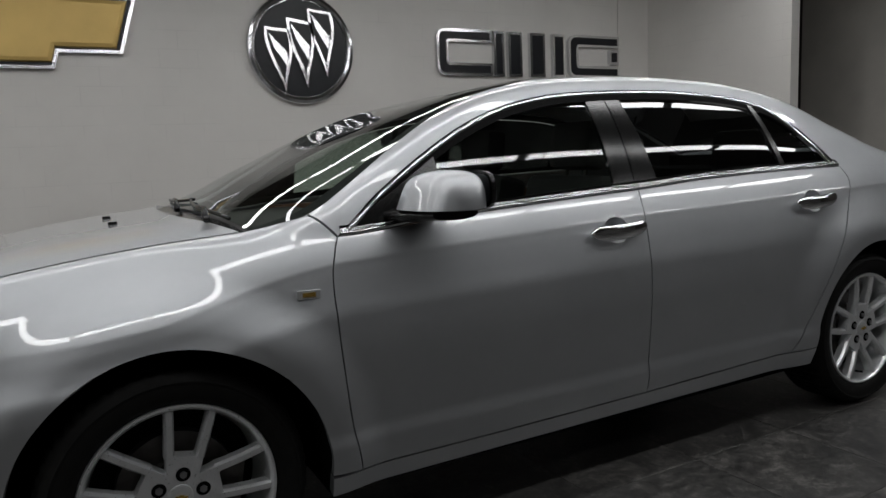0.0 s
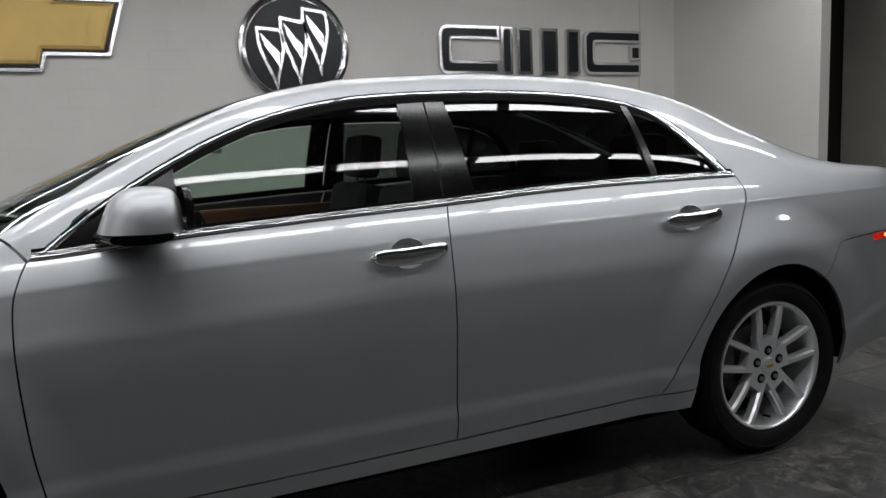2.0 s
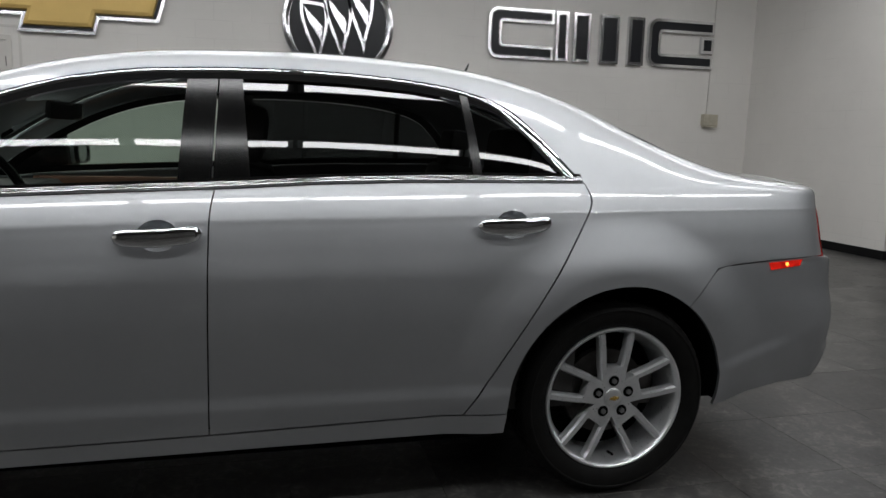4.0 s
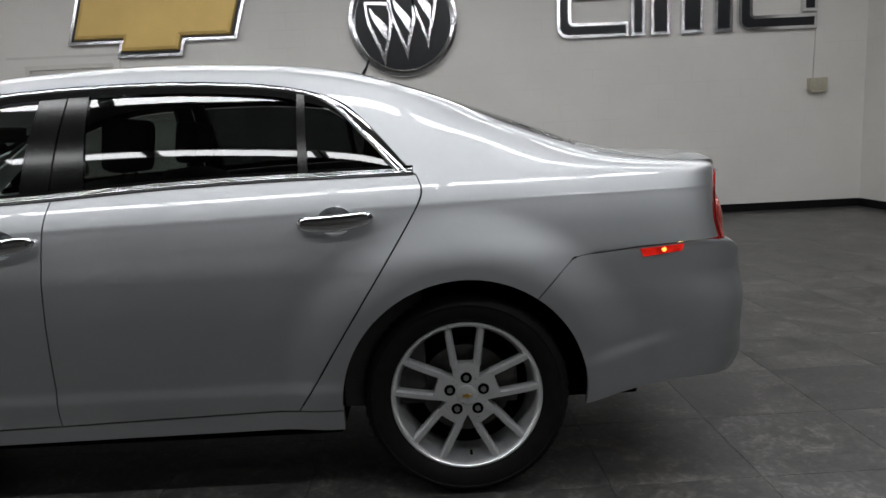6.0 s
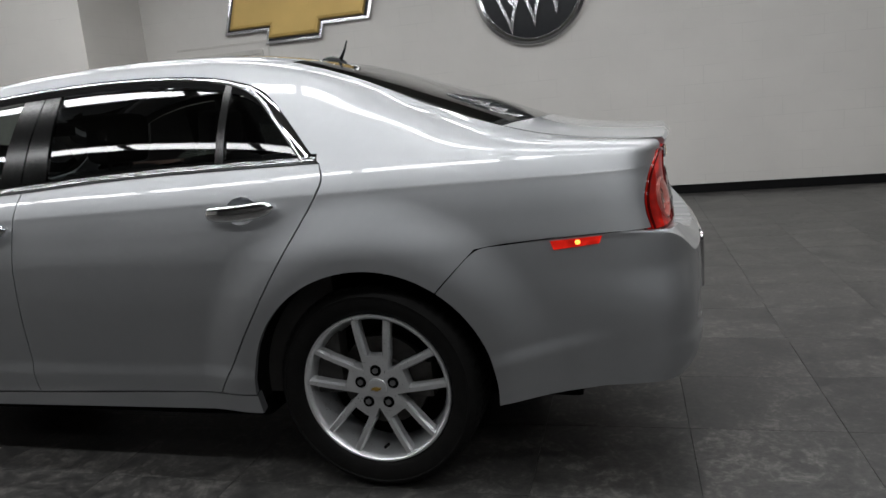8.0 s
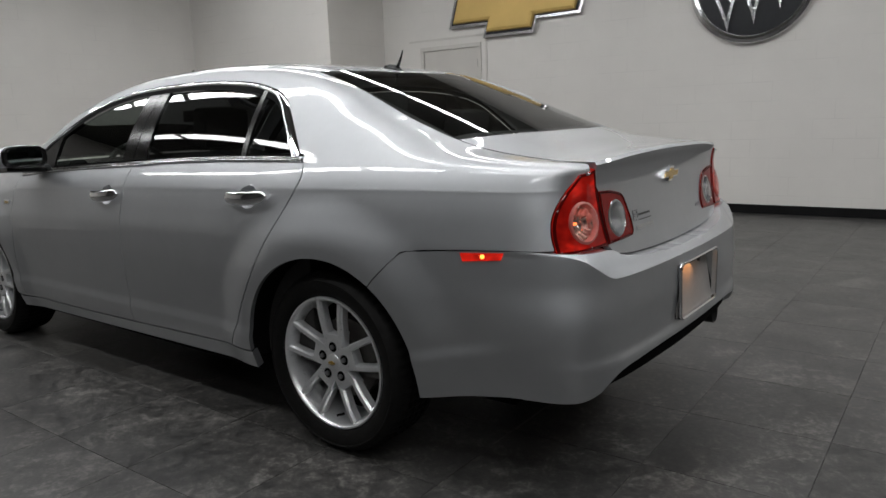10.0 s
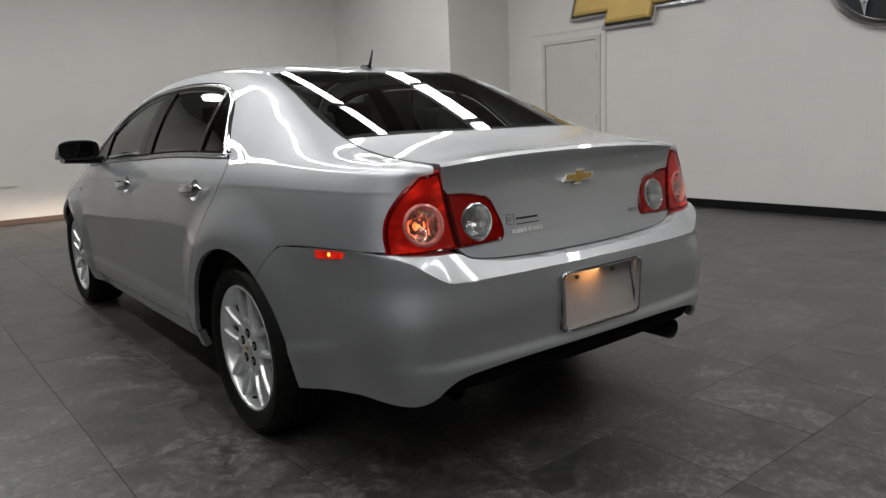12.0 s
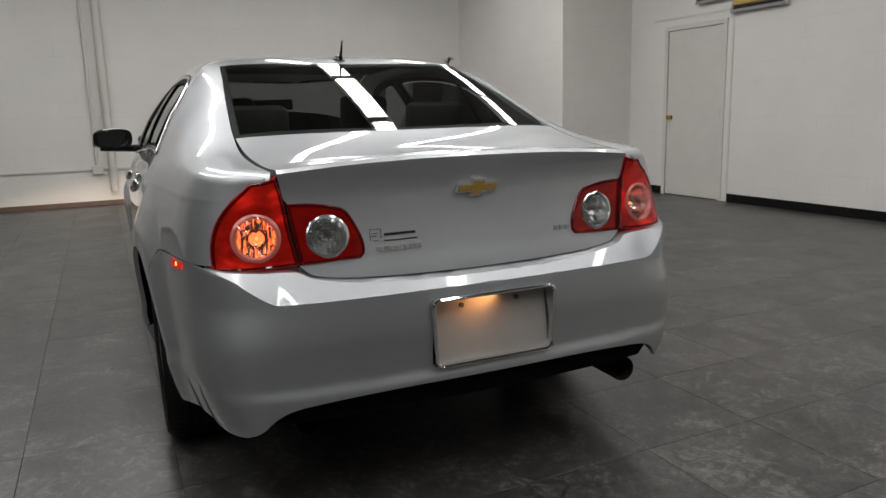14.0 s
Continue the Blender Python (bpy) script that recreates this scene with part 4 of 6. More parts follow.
def lens_seat(parent, A, B, L, R, d, off, mir):
    n = [len(A), len(B), len(L), len(R)]
    g = grown(list(A) + list(B) + list(L) + list(R), d)
    a, b, l, r = g[:n[0]], g[n[0]:n[0] + n[1]], g[n[0] + n[1]:n[0] + n[1] + n[2]], g[n[0] + n[1] + n[2]:]
    bm = bmesh.new()
    sheet(bm, S_lid, a, b, l, r, 30, 24, out=(1, -0.2, 0), off=off, mirror=mir)
    part("lamp_seal", bm, M_blackpl, parent, "black rubber lamp seal", True, 40)


def lens_border(parent, A, B, L, R, width, off, mir):
    """A raised dark band round a lens, inside its outline."""
    loop = np.vstack([curve(A, 24)[:-1], curve(R, 24)[:-1], curve(B, 24)[::-1][:-1], curve(L, 24)[::-1][:-1]])
    d = np.roll(loop, -1, 0) - np.roll(loop, 1, 0)
    nr = np.stack([-d[:, 1], d[:, 0]], 1) / np.linalg.norm(d, axis=1)[:, None]
    if ((loop.mean(0) - loop) * nr).sum() < 0:
        nr = -nr
    rows = []
    for w, o in ((0.0, -0.004), (0.001, off), (0.45 * width, off + 0.0022), (0.9 * width, off + 0.001), (width, off - 0.004)):
        pts = loop + nr * w
        pts = np.vstack([pts, pts[:1]])
        rows.append([(float(rear_x(p[0], p[1], True)) + o, p[0], p[1]) for p in pts])
    bm = bmesh.new()
    lay(bm, rows, (1, -0.2, 0), mir)
    merged(bm, 0.0002)
    part("lens_border", bm, M_red_edge, parent, "dark red lens edge", True, 50)


for mir in BOTH:
    s = 1 if mir else -1
    bm = bmesh.new()
    sheet(bm, S_lid, [(-0.736, 0.783), (-0.63, 0.783), (-0.524, 0.786)], [(-0.629, LAMP_Z + 0.004), (-0.600, 1.010), (-0.566, 1.018)], [(-y, z) for y, z in LAMP_L], [(-0.524, 0.786), (-0.540, 0.88), (-0.552, 0.969), (-0.566, 1.018)],
          56, 60, out=(1, -0.3, 0), off=0.002, mirror=mir)
    cut_hole(bm, s * 0.626, 0.865, 0.061, 0.063, 1, 2)
    rim(bm, 0.022)
    lamp_o = part("tail_lamp", bm, M_red_lit, car, "lit red tail lamp with a round clear lens", True, 40)
    dish(lamp_o, s * 0.626, 0.865, 0.061, True)
    lens_seat(lamp_o, [(-0.736, 0.783), (-0.63, 0.783), (-0.524, 0.786)], [(-0.629, LAMP_Z + 0.004), (-0.600, 1.010), (-0.566, 1.018)], [(-y, z) for y, z in LAMP_L], [(-0.524, 0.786), (-0.540, 0.88), (-0.552, 0.969), (-0.566, 1.018)], 0.005, -0.060, mir)
    lens_border(lamp_o, [(-0.736, 0.783), (-0.63, 0.783), (-0.524, 0.786)], [(-0.629, LAMP_Z + 0.004), (-0.600, 1.010), (-0.566, 1.018)], [(-y, z) for y, z in LAMP_L], [(-0.524, 0.786), (-0.540, 0.88), (-0.552, 0.969), (-0.566, 1.018)], 0.009, 0.003, mir)
    bm = bmesh.new()
    sheet(bm, S_lid, [(-0.517, 0.786), (-0.43, 0.787), (-0.352, 0.790)], [(-0.541, 0.950), (-0.47, 0.946), (-0.398, 0.932)], [(-0.517, 0.786), (-0.530, 0.87), (-0.541, 0.950)], [(-0.352, 0.790), (-0.340, 0.805), (-0.342, 0.84), (-0.362, 0.888), (-0.380, 0.918), (-0.398, 0.932)],
          56, 48, out=(1, -0.2, 0), off=0.003, mirror=mir)
    cut_hole(bm, s * 0.439, 0.857, 0.056, 0.059, 1, 2)
    rim(bm, 0.018)
    lamp_i = part("reversing_lamp", bm, M_red, lid, "red lamp with a clear reversing lens", True, 40)
    dish(lamp_i, s * 0.439, 0.857, 0.056, False)
    lens_border(lamp_i, [(-0.517, 0.786), (-0.43, 0.787), (-0.352, 0.790)], [(-0.541, 0.950), (-0.47, 0.946), (-0.398, 0.932)], [(-0.517, 0.786), (-0.530, 0.87), (-0.541, 0.950)], [(-0.352, 0.790), (-0.340, 0.805), (-0.342, 0.84), (-0.362, 0.888), (-0.380, 0.918), (-0.398, 0.932)], 0.009, 0.004, mir)
    bm = bmesh.new()
    sheet(bm, S_lid, [(-0.526, 0.785), (-0.542, 0.88), (-0.5545, 0.969)], [(-0.515, 0.785), (-0.528, 0.87), (-0.539, 0.952)], None, None, 20, 2, out=(1, -0.2, 0), off=0.0016, mirror=mir)
    part("lamp_seal", bm, M_seal, lamp_o, "black strip between the lamps", True)
    # side marker
    bm = bmesh.new()
    sheet(bm, S_side_b, [(2.006, 0.757), (2.132, 0.768)], [(1.996, 0.782), (2.141, 0.790)], None, None, 12, 4, off=0.003, mirror=mir)
    rim(bm, 0.01)
    mk = part("side_marker", bm, M_marker_lens, bumper, "lit red side marker lamp", True, 30)
    pm = S_side_b((2.072, 0.775))
    part("marker_bulb", cyl(bmesh.new(), (2.072, s * (-pm[1] + 0.0015), 0.775), (2.072, s * (-pm[1] + 0.0045), 0.775), 0.010, 0.005, 12), M_marker, mk)


# roof, bonnet, windscreen, rear window
def bent_pane(x0, x1, half):
    """One even bow through the upper body between two stations, for a pane of glass."""
    xs, ys = np.meshgrid(np.linspace(x0, x1, 16), np.linspace(0, half, 10))
    xs, ys = xs.ravel(), ys.ravel()
    zs = np.array([S_top((x, y))[2] for x, y in zip(xs, ys)])
    k = np.linalg.lstsq(np.stack([xs ** 0, xs, xs ** 2, ys ** 2, xs * ys ** 2, ys ** 4], 1), zs, rcond=None)[0]
    return lambda p: (p[0], p[1], float(k[0] + k[1] * p[0] + k[2] * p[0] ** 2 + (k[3] + k[4] * p[0]) * p[1] ** 2 + k[5] * p[1] ** 4))


def top_sheet(name, A, B, L, R, mt, nu, nv, lab="", off=0.0, fold=0.01, smooth=True, surf=S_top):
    bm = bmesh.new()
    sheet(bm, surf, A, B, L, R, nu, nv, out=(0, 0, 1), off=off, smooth=smooth)
    if fold:
        rim(bm, fold)
    return part(name, bm, mt, car, lab, True, 40)


def edge_line(x0, x1, s, n=24, inset=0.003):
    return [(x0 + (x1 - x0) * k / n, s * (edge_y(x0 + (x1 - x0) * k / n) - inset)) for k in range(n + 1)]


WS_TOP = [(-0.115, -edge_y(-0.115) + 0.003), (-0.06, -0.3), (-0.04, 0.0), (-0.06, 0.3), (-0.115, edge_y(-0.115) - 0.003)]
BL_TOP = [(1.125, -edge_y(1.125) + 0.003), (1.150, -0.3), (1.160, 0.0), (1.150, 0.3), (1.125, edge_y(1.125) - 0.003)]
BL_LOW = [(1.822, -edge_y(1.822) + 0.003), (1.875, -0.34), (1.895, 0.0), (1.875, 0.34), (1.822, edge_y(1.822) - 0.003)]
COWL_B = [(-1.18, -edge_y(-1.18) + 0.003), (-1.205, -0.60), (-1.237, -0.35), (-1.25, 0.0), (-1.237, 0.35), (-1.205, 0.60), (-1.18, edge_y(-1.18) - 0.003)]
HOOD_R = [(-1.205, -0.735), (-1.240, -0.62), (-1.288, -0.39), (-1.305, 0.0), (-1.288, 0.39), (-1.240, 0.62), (-1.205, 0.735)]


def back(c, d):
    return [(p[0] + d, p[1]) for p in c]


top_sheet("roof", back(WS_TOP, 0.004), back(BL_TOP, -0.004), edge_line(-0.111, 1.121, -1, inset=-0.001), edge_line(-0.111, 1.121, 1, inset=-0.001), M_paint, 48, 60, "silver roof panel", fold=0)
ws = top_sheet("windscreen", COWL_B, WS_TOP, edge_line(-1.18, -0.115, -1), edge_line(-1.18, -0.115, 1), M_glass_f, 40, 40, "lightly tinted windscreen", off=-0.002, fold=0)
ws.visible_shadow = False
S_back = bent_pane(1.13, 1.88, 0.56)
bl = top_sheet("rear_screen", BL_TOP, BL_LOW, edge_line(1.125, 1.822, -1), edge_line(1.125, 1.822, 1), M_glass_b, 40, 30, "tinted rear window", off=-0.002, fold=0, surf=S_back)
bl.visible_shadow = False
xs_h = np.linspace(-2.2, -1.205, 24)
hl = [(float(x), -abs(S_up((float(x), 1.02))[1])) for x in xs_h]
hr = [(x, -y) for x, y in hl]
top_sheet("bonnet", [(-2.2, hl[0][1]), (-2.24, 0.0), (-2.2, hr[0][1])], [hl[-1]] + HOOD_R[1:-1] + [hr[-1]], hl, hr, M_paint, 50, 50, "silver bonnet", fold=0.015)
bm = bmesh.new()
sheet(bm, S_top, back([hl[-1]] + HOOD_R[1:-1] + [hr[-1]], 0.006), back(COWL_B, -0.002), None, None, 50, 6, out=(0, 0, 1), off=-0.012)
rim(bm, 0.02)
cowl = part("cowl", bm, M_blackpl, car, "black plastic wiper cowl", True, 40)
# printed glass borders
for owner, lines in ((bl, [(edge_line(1.125, 1.822, q, inset=0.003), edge_line(1.125, 1.822, q, inset=0.022)) for q in (-1, 1)] + [(BL_TOP, back(BL_TOP, 0.03)), (BL_LOW, back(BL_LOW, -0.025))]),
                     (ws, [(edge_line(-1.18, -0.115, q, inset=0.003), edge_line(-1.18, -0.115, q, inset=0.030)) for q in (-1, 1)] + [(WS_TOP, back(WS_TOP, -0.04))])):
    for a, b in lines:
        bm = bmesh.new()
        sheet(bm, S_back if owner is bl else S_top, a, b, None, None, 30, 2, out=(0, 0, 1), off=-0.0038)
        part("glass_border", bm, M_blackgl, owner, "", True)


# ---- wheels ----
def spoke_bar(bm, pts, w0, w1, y_in, y_out, depth):
    """A tapered bar with chamfered face along two (x, z) points."""
    a, b = Vector((pts[0][0], 0, pts[0][1])), Vector((pts[1][0], 0, pts[1][1]))
    d = (b - a).normalized()
    side = Vector((-d.z, 0, d.x))
    rows = []
    for k in range(7):
        u = k / 6
        c = a + (b - a) * u
        w = w0 + (w1 - w0) * u
        yf = y_in + (y_out - y_in) * u - 0.004 * math.sin(math.pi * u)
        rows.append([c + side * (w * q) + Vector((0, yf + dy, 0)) for q, dy in ((-0.5, depth), (-0.5, 0.010), (-0.28, 0.0), (0.28, 0.0), (0.5, 0.010), (0.5, depth))])
    vs = [[bm.verts.new(p) for p in row] for row in rows]
    for i in range(6):
        for j in range(6):
            bm.faces.new((vs[i][j], vs[i][(j + 1) % 6], vs[i + 1][(j + 1) % 6], vs[i + 1][j]))
    bm.faces.new(vs[0])
    bm.faces.new(vs[-1])
    bmesh.ops.recalc_face_normals(bm, faces=bm.faces[:])
    return bm


M_nut = plain("wheel_nut_steel", (0.35, 0.35, 0.36), 0.35, 0.9, var=0.1)


def make_wheel():
    prof = [(0.238, 0.004), (0.250, -0.012), (0.262, -0.020), (0.285, -0.027), (0.300, -0.026), (0.302, -0.028), (0.306, -0.028), (0.308, -0.024), (0.320, -0.014), (0.329, 0.000), (0.3335, 0.016)]
    for g in (0.045, 0.078, 0.112, 0.145):
        prof += [(0.335, g - 0.004), (0.327, g - 0.003), (0.327, g + 0.004), (0.335, g + 0.005)]
    prof += [(0.333, 0.175), (0.326, 0.192), (0.310, 0.208), (0.28, 0.216), (0.25, 0.205), (0.238, 0.19)]
    bm = lathe(bmesh.new(), prof, 180)
    bm.verts.ensure_lookup_table()
    for i, (r, y) in enumerate(prof):
        if r > 0.3285:
            for k in range(180):
                if k % 3 == 0:
                    v = bm.verts[i * 180 + k]
                    v.co.x, v.co.z = v.co.x * (1 - 0.0045 / r), v.co.z * (1 - 0.0045 / r)
    wheel = part("wheel", bm, M_rubber, None, "black tyre on a silver ten-spoke alloy wheel", True, 35)
    rimo = part("rim", lathe(bmesh.new(), [(0.243, 0.004), (0.2455, -0.006), (0.243, -0.013), (0.237, -0.014), (0.231, -0.008), (0.226, 0.004), (0.222, 0.03), (0.212, 0.06), (0.208, 0.16), (0.236, 0.19)], 80), M_alloy, wheel, "silver alloy rim", True, 45)
    for k in range(5):
        base = radians(90 + 72 * k)
        for sg in (-1, 1):
            ai = base + sg * radians(21)
            ao = base + sg * radians(13.4)
            bm = spoke_bar(bmesh.new(), [(0.104 * math.cos(ai), 0.104 * math.sin(ai)), (0.2335 * math.cos(ao), 0.2335 * math.sin(ao))], 0.025, 0.0245, 0.0035, -0.006, 0.036)
            part("spoke", bm, M_alloy, rimo, "", True, 25)
    out = []
    for k in range(5):
        for px, pz in ((0.0467, 0.0995), (0.0495, 0.112), (0.029, 0.1075), (0.024, 0.104), (-0.024, 0.104), (-0.029, 0.1075), (-0.0495, 0.112), (-0.0467, 0.0995), (-0.0405, 0.0565)):
            a = radians(72 * k)
            out.append((px * math.cos(a) - pz * math.sin(a), px * math.sin(a) + pz * math.cos(a)))
    part("hub", prism(bmesh.new(), out, 0.004, 0.045, 0.004), M_alloy, rimo, "", True, 25)
    part("centre_cap", lathe(bmesh.new(), [(0.0, -0.006), (0.022, -0.005), (0.031, 0.0), (0.033, 0.010)], 28), M_alloy, rimo, "", True, 40)
    part("cap_mark", prism(bmesh.new(), [(-0.017, -0.004), (-0.006, -0.004), (-0.006, -0.007), (0.005, -0.007), (0.005, -0.004), (0.014, -0.004), (0.017, 0.004), (0.006, 0.004), (0.006, 0.007), (-0.005, 0.007), (-0.005, 0.004), (-0.014, 0.004)], -0.0085, -0.003), M_gold, rimo)
    for k in range(5):
        a = radians(90 + 72 * k)
        x, z = 0.0572 * math.cos(a), 0.0572 * math.sin(a)
        # Black disc on the hub face stands in for the shade inside the recess.
        part("lug_recess_shade", cyl(bmesh.new(), (x, 0.0030, z), (x, 0.02, z), 0.0185, n=20), M_under, rimo)
        part("lug_nut", cyl(bmesh.new(), (x, -0.003, z), (x, 0.015, z), 0.0095, n=6), M_nut, rimo)
    a = radians(-88)
    part("valve", tube(bmesh.new(), [(0.205 * math.cos(a), 0.03, 0.205 * math.sin(a)), (0.200 * math.cos(a), -0.002, 0.200 * math.sin(a))], 0.005), M_blackpl, rimo)
    part("brake_disc", lathe(bmesh.new(), [(0.0, 0.062), (0.075, 0.062), (0.08, 0.075), (0.148, 0.075), (0.15, 0.10), (0.0, 0.10)], 48), M_steel, wheel, "", True, 30)
    part("brake_caliper", box(bmesh.new(), 0.075, 0.17, 0.055, 0.12, -0.05, 0.07, 0.012), M_steel, wheel)
    part("backing", cyl(bmesh.new(), (0, 0.12, 0), (0, 0.125, 0), 0.215, n=40), M_under, wheel)
    return wheel


wheel0 = make_wheel()
wheel0.parent = car
wheel0.matrix_basis = pose(HUB_R, -0.838, HUB_Z, 0, 0, 0)
for x, y, rz, spin in ((HUB_F, -0.838, 0, 11), (HUB_F, 0.838, 180, 30), (HUB_R, 0.838, 180, 50)):
    copy_thing(wheel0, pose(x, y, HUB_Z, 0, spin, rz))


# ---- underside, cabin ----
bm = bmesh.new()
box(bm, -2.15, 2.05, -0.60, 0.60, 0.22, 0.36, 0.02)
box(bm, -1.02, 1.02, -0.80, 0.80, 0.21, 0.33, 0.02)
part("underbody", bm, M_under, car, "black underside")
for s in (-1, 1):
    bm = bmesh.new()
    box(bm, -1.0, 1.30, s * 0.735, s * 0.80, 0.30, 0.93, 0.01)
    part("door_liner", bm, M_trim, car)
    part("door_panel", box(bmesh.new(), -0.75, 1.20, s * 0.70, s * 0.735, 0.80, 0.965, 0.012), M_tan, car, "brown wood-look door trim")
part("dashboard", box(bmesh.new(), -1.08, -0.62, -0.72, 0.72, 0.55, 0.955, 0.05, 3), M_trim, car, "dark dashboard")
part("parcel_shelf", box(bmesh.new(), 1.28, 1.86, -0.60, 0.60, 0.92, 0.985, 0.02), M_trim, car)
bm = bmesh.new()
sheet(bm, S_top, [(0.0, -0.50), (1.10, -0.50)], [(0.0, 0.50), (1.10, 0.50)], None, None, 20, 20, out=(0, 0, -1), off=0.028)
part("headliner", bm, M_headliner, car, "", True)


def seat(x, y, w, rear=False):
    s = part("rear_seat" if rear else "front_seat", box(bmesh.new(), x - 0.52, x, y - w / 2, y + w / 2, 0.38, 0.58, 0.05, 3), M_seat, car, "dark cloth seat with headrests")
    bk = box(bmesh.new(), -0.09, 0.09, -w / 2, w / 2, 0.0, 0.60, 0.06, 3)
    bk.transform(Matrix.Translation((x + 0.01, y, 0.47)) @ Matrix.Rotation(radians(14), 4, "Y"))
    part("backrest", bk, M_seat, s, "", True, 40)
    for yy in ([y] if not rear else [y - 0.40, y + 0.40]):
        h = box(bmesh.new(), -0.055, 0.055, -0.13, 0.13, 0.0, 0.19, 0.05, 4)
        h.transform(Matrix.Translation((x + 0.135, yy, 1.085 if not rear else 1.03)) @ Matrix.Rotation(radians(8), 4, "Y"))
        part("headrest", h, M_seat, s, "", True, 40)
        for dy in (-0.06, 0.06):
            part("headrest_post", cyl(bmesh.new(), (x + 0.12, yy + dy, 0.98), (x + 0.14, yy + dy, 1.10), 0.006, n=8), M_steel, s)


seat(0.10, -0.37, 0.52)
seat(0.10, 0.37, 0.52)
seat(1.02, 0.0, 1.30, True)
bm = bmesh.new()
rows = []
for a in np.linspace(0, 2 * math.pi, 41):
    c = Vector((0, 0.185 * math.cos(a), 0.185 * math.sin(a)))
    d = c.normalized()
    rows.append([tuple(c + d * 0.016 * math.cos(b) + Vector((0.016 * math.sin(b), 0, 0))) for b in np.linspace(0, 2 * math.pi, 11)])
lay(bm, rows, (0, 0, 0))
merged(bm, 0.0003)
bmesh.ops.recalc_face_normals(bm, faces=bm.faces[:])
box(bm, -0.02, 0.02, -0.17, 0.17, -0.025, 0.025, 0.008)
box(bm, -0.03, 0.025, -0.06, 0.06, -0.055, 0.05, 0.015)
bm.transform(Matrix.Translation((-0.50, -0.37, 0.93)) @ Matrix.Rotation(radians(-24), 4, "Y"))
part("steering_wheel", bm, M_blackpl, car, "black steering wheel", True, 40)
bm = box(bmesh.new(), -0.012, 0.012, -0.12, 0.12, -0.032, 0.032, 0.010)
bm.transform(Matrix.Translation((-0.42, 0.0, 1.245)) @ pose(0, 0, 0, 0, 8, -12))
part("interior_mirror", bm, M_blackpl, car)


part("rear_bulkhead", box(bmesh.new(), 1.80, 1.83, -0.66, 0.66, 0.35, 1.10, 0.004), M_under, car)

# ---- outside mirrors, wipers, aerial, badge, plate, exhausts ----
for s in (-1, 1):
    shell = [tuple(p) for p in curve([(-0.800, 1.022), (-0.782, 1.054), (-0.757, 1.092), (-0.722, 1.117), (-0.675, 1.126), (-0.620, 1.127), (-0.578, 1.118), (-0.560, 1.092), (-0.555, 1.055), (-0.553, 1.022)], 26)]
    shell += [(-0.553 - 0.247 * k / 8, 1.022 - 0.006 * math.sin(math.pi * k / 8)) for k in range(1, 9)]
    rows = []
    for u in np.linspace(0, 1, 15):
        q = max(0.0, (u - 0.25) / 0.75)
        k = (1 - min(q, 0.995) ** 4) ** (1 / 3) * (0.90 + 0.10 * min(1, u * 4))
        cx = -0.645 + 0.045 * u
        rows.append([(-0.80 + 0.74 * (0.80 + cx + (x + 0.645) * k), s * (0.848 + 0.205 * u), 1.022 + (z - 1.022) * k) for x, z in shell])
    bm = bmesh.new()
    lay(bm, rows, (0, s, 0))
    bmesh.ops.contextual_create(bm, geom=[e for e in bm.edges if e.is_boundary and all(abs(v.co.y) > 1.05 for v in e.verts)])
    bmesh.ops.recalc_face_normals(bm, faces=bm.faces[:])
    mirror = part("door_mirror", bm, M_paint, car, "silver door mirror with a black foot", True, 50)

    def ring_at(x, k):
        pts = []
        for a in np.linspace(0, 2 * math.pi, 33):
            c, q = math.cos(a), math.sin(a)
            yy = 0.938 + 0.098 * k * math.copysign(abs(c) ** 0.55, c)
            zz = 1.070 + 0.05 * k * math.copysign(abs(q) ** 0.6, q)
            pts.append((x - 0.038 + 0.03 * (yy - 0.938) - 0.03 * (zz - 1.07), s * yy, zz))
        return pts
    bm = bmesh.new()
    lay(bm, [ring_at(-0.558, 1.10), ring_at(-0.546, 1.10), ring_at(-0.540, 1.05), ring_at(-0.541, 0.86), ring_at(-0.548, 0.84)], (1, 0, 0))
    part("mirror_bezel", bm, M_blackpl, mirror, "black mirror surround", True, 40)
    bm = bmesh.new()
    lay(bm, [ring_at(-0.547, 0.86), ring_at(-0.547, 0.4), ring_at(-0.547, 0.01)], (1, 0, 0))
    part("mirror_glass", bm, plain("mirror_glass", (0.30, 0.31, 0.32), 0.03, 1.0, var=0.02), mirror, "mirror glass", True)
    bm = bmesh.new()
    rows = []
    for u in np.linspace(0, 1, 9):
        cx, hw = -0.725 + 0.035 * u, 0.085 - 0.015 * u
        rows.append([(cx + hw * math.copysign(abs(math.cos(a)) ** 0.8, math.cos(a)), s * (0.79 + 0.225 * u), 1.002 + 0.008 * u + (0.024 - 0.008 * u) * math.sin(a)) for a in np.linspace(0, 2 * math.pi, 25)])
    lay(bm, rows, (0, s, 0))
    bmesh.ops.contextual_create(bm, geom=[e for e in bm.edges if e.is_boundary and all(abs(v.co.y) > 0.99 for v in e.verts)])
    bmesh.ops.recalc_face_normals(bm, faces=bm.faces[:])
    part("mirror_foot", bm, M_blackpl, mirror, "black plastic mirror foot", True, 50)

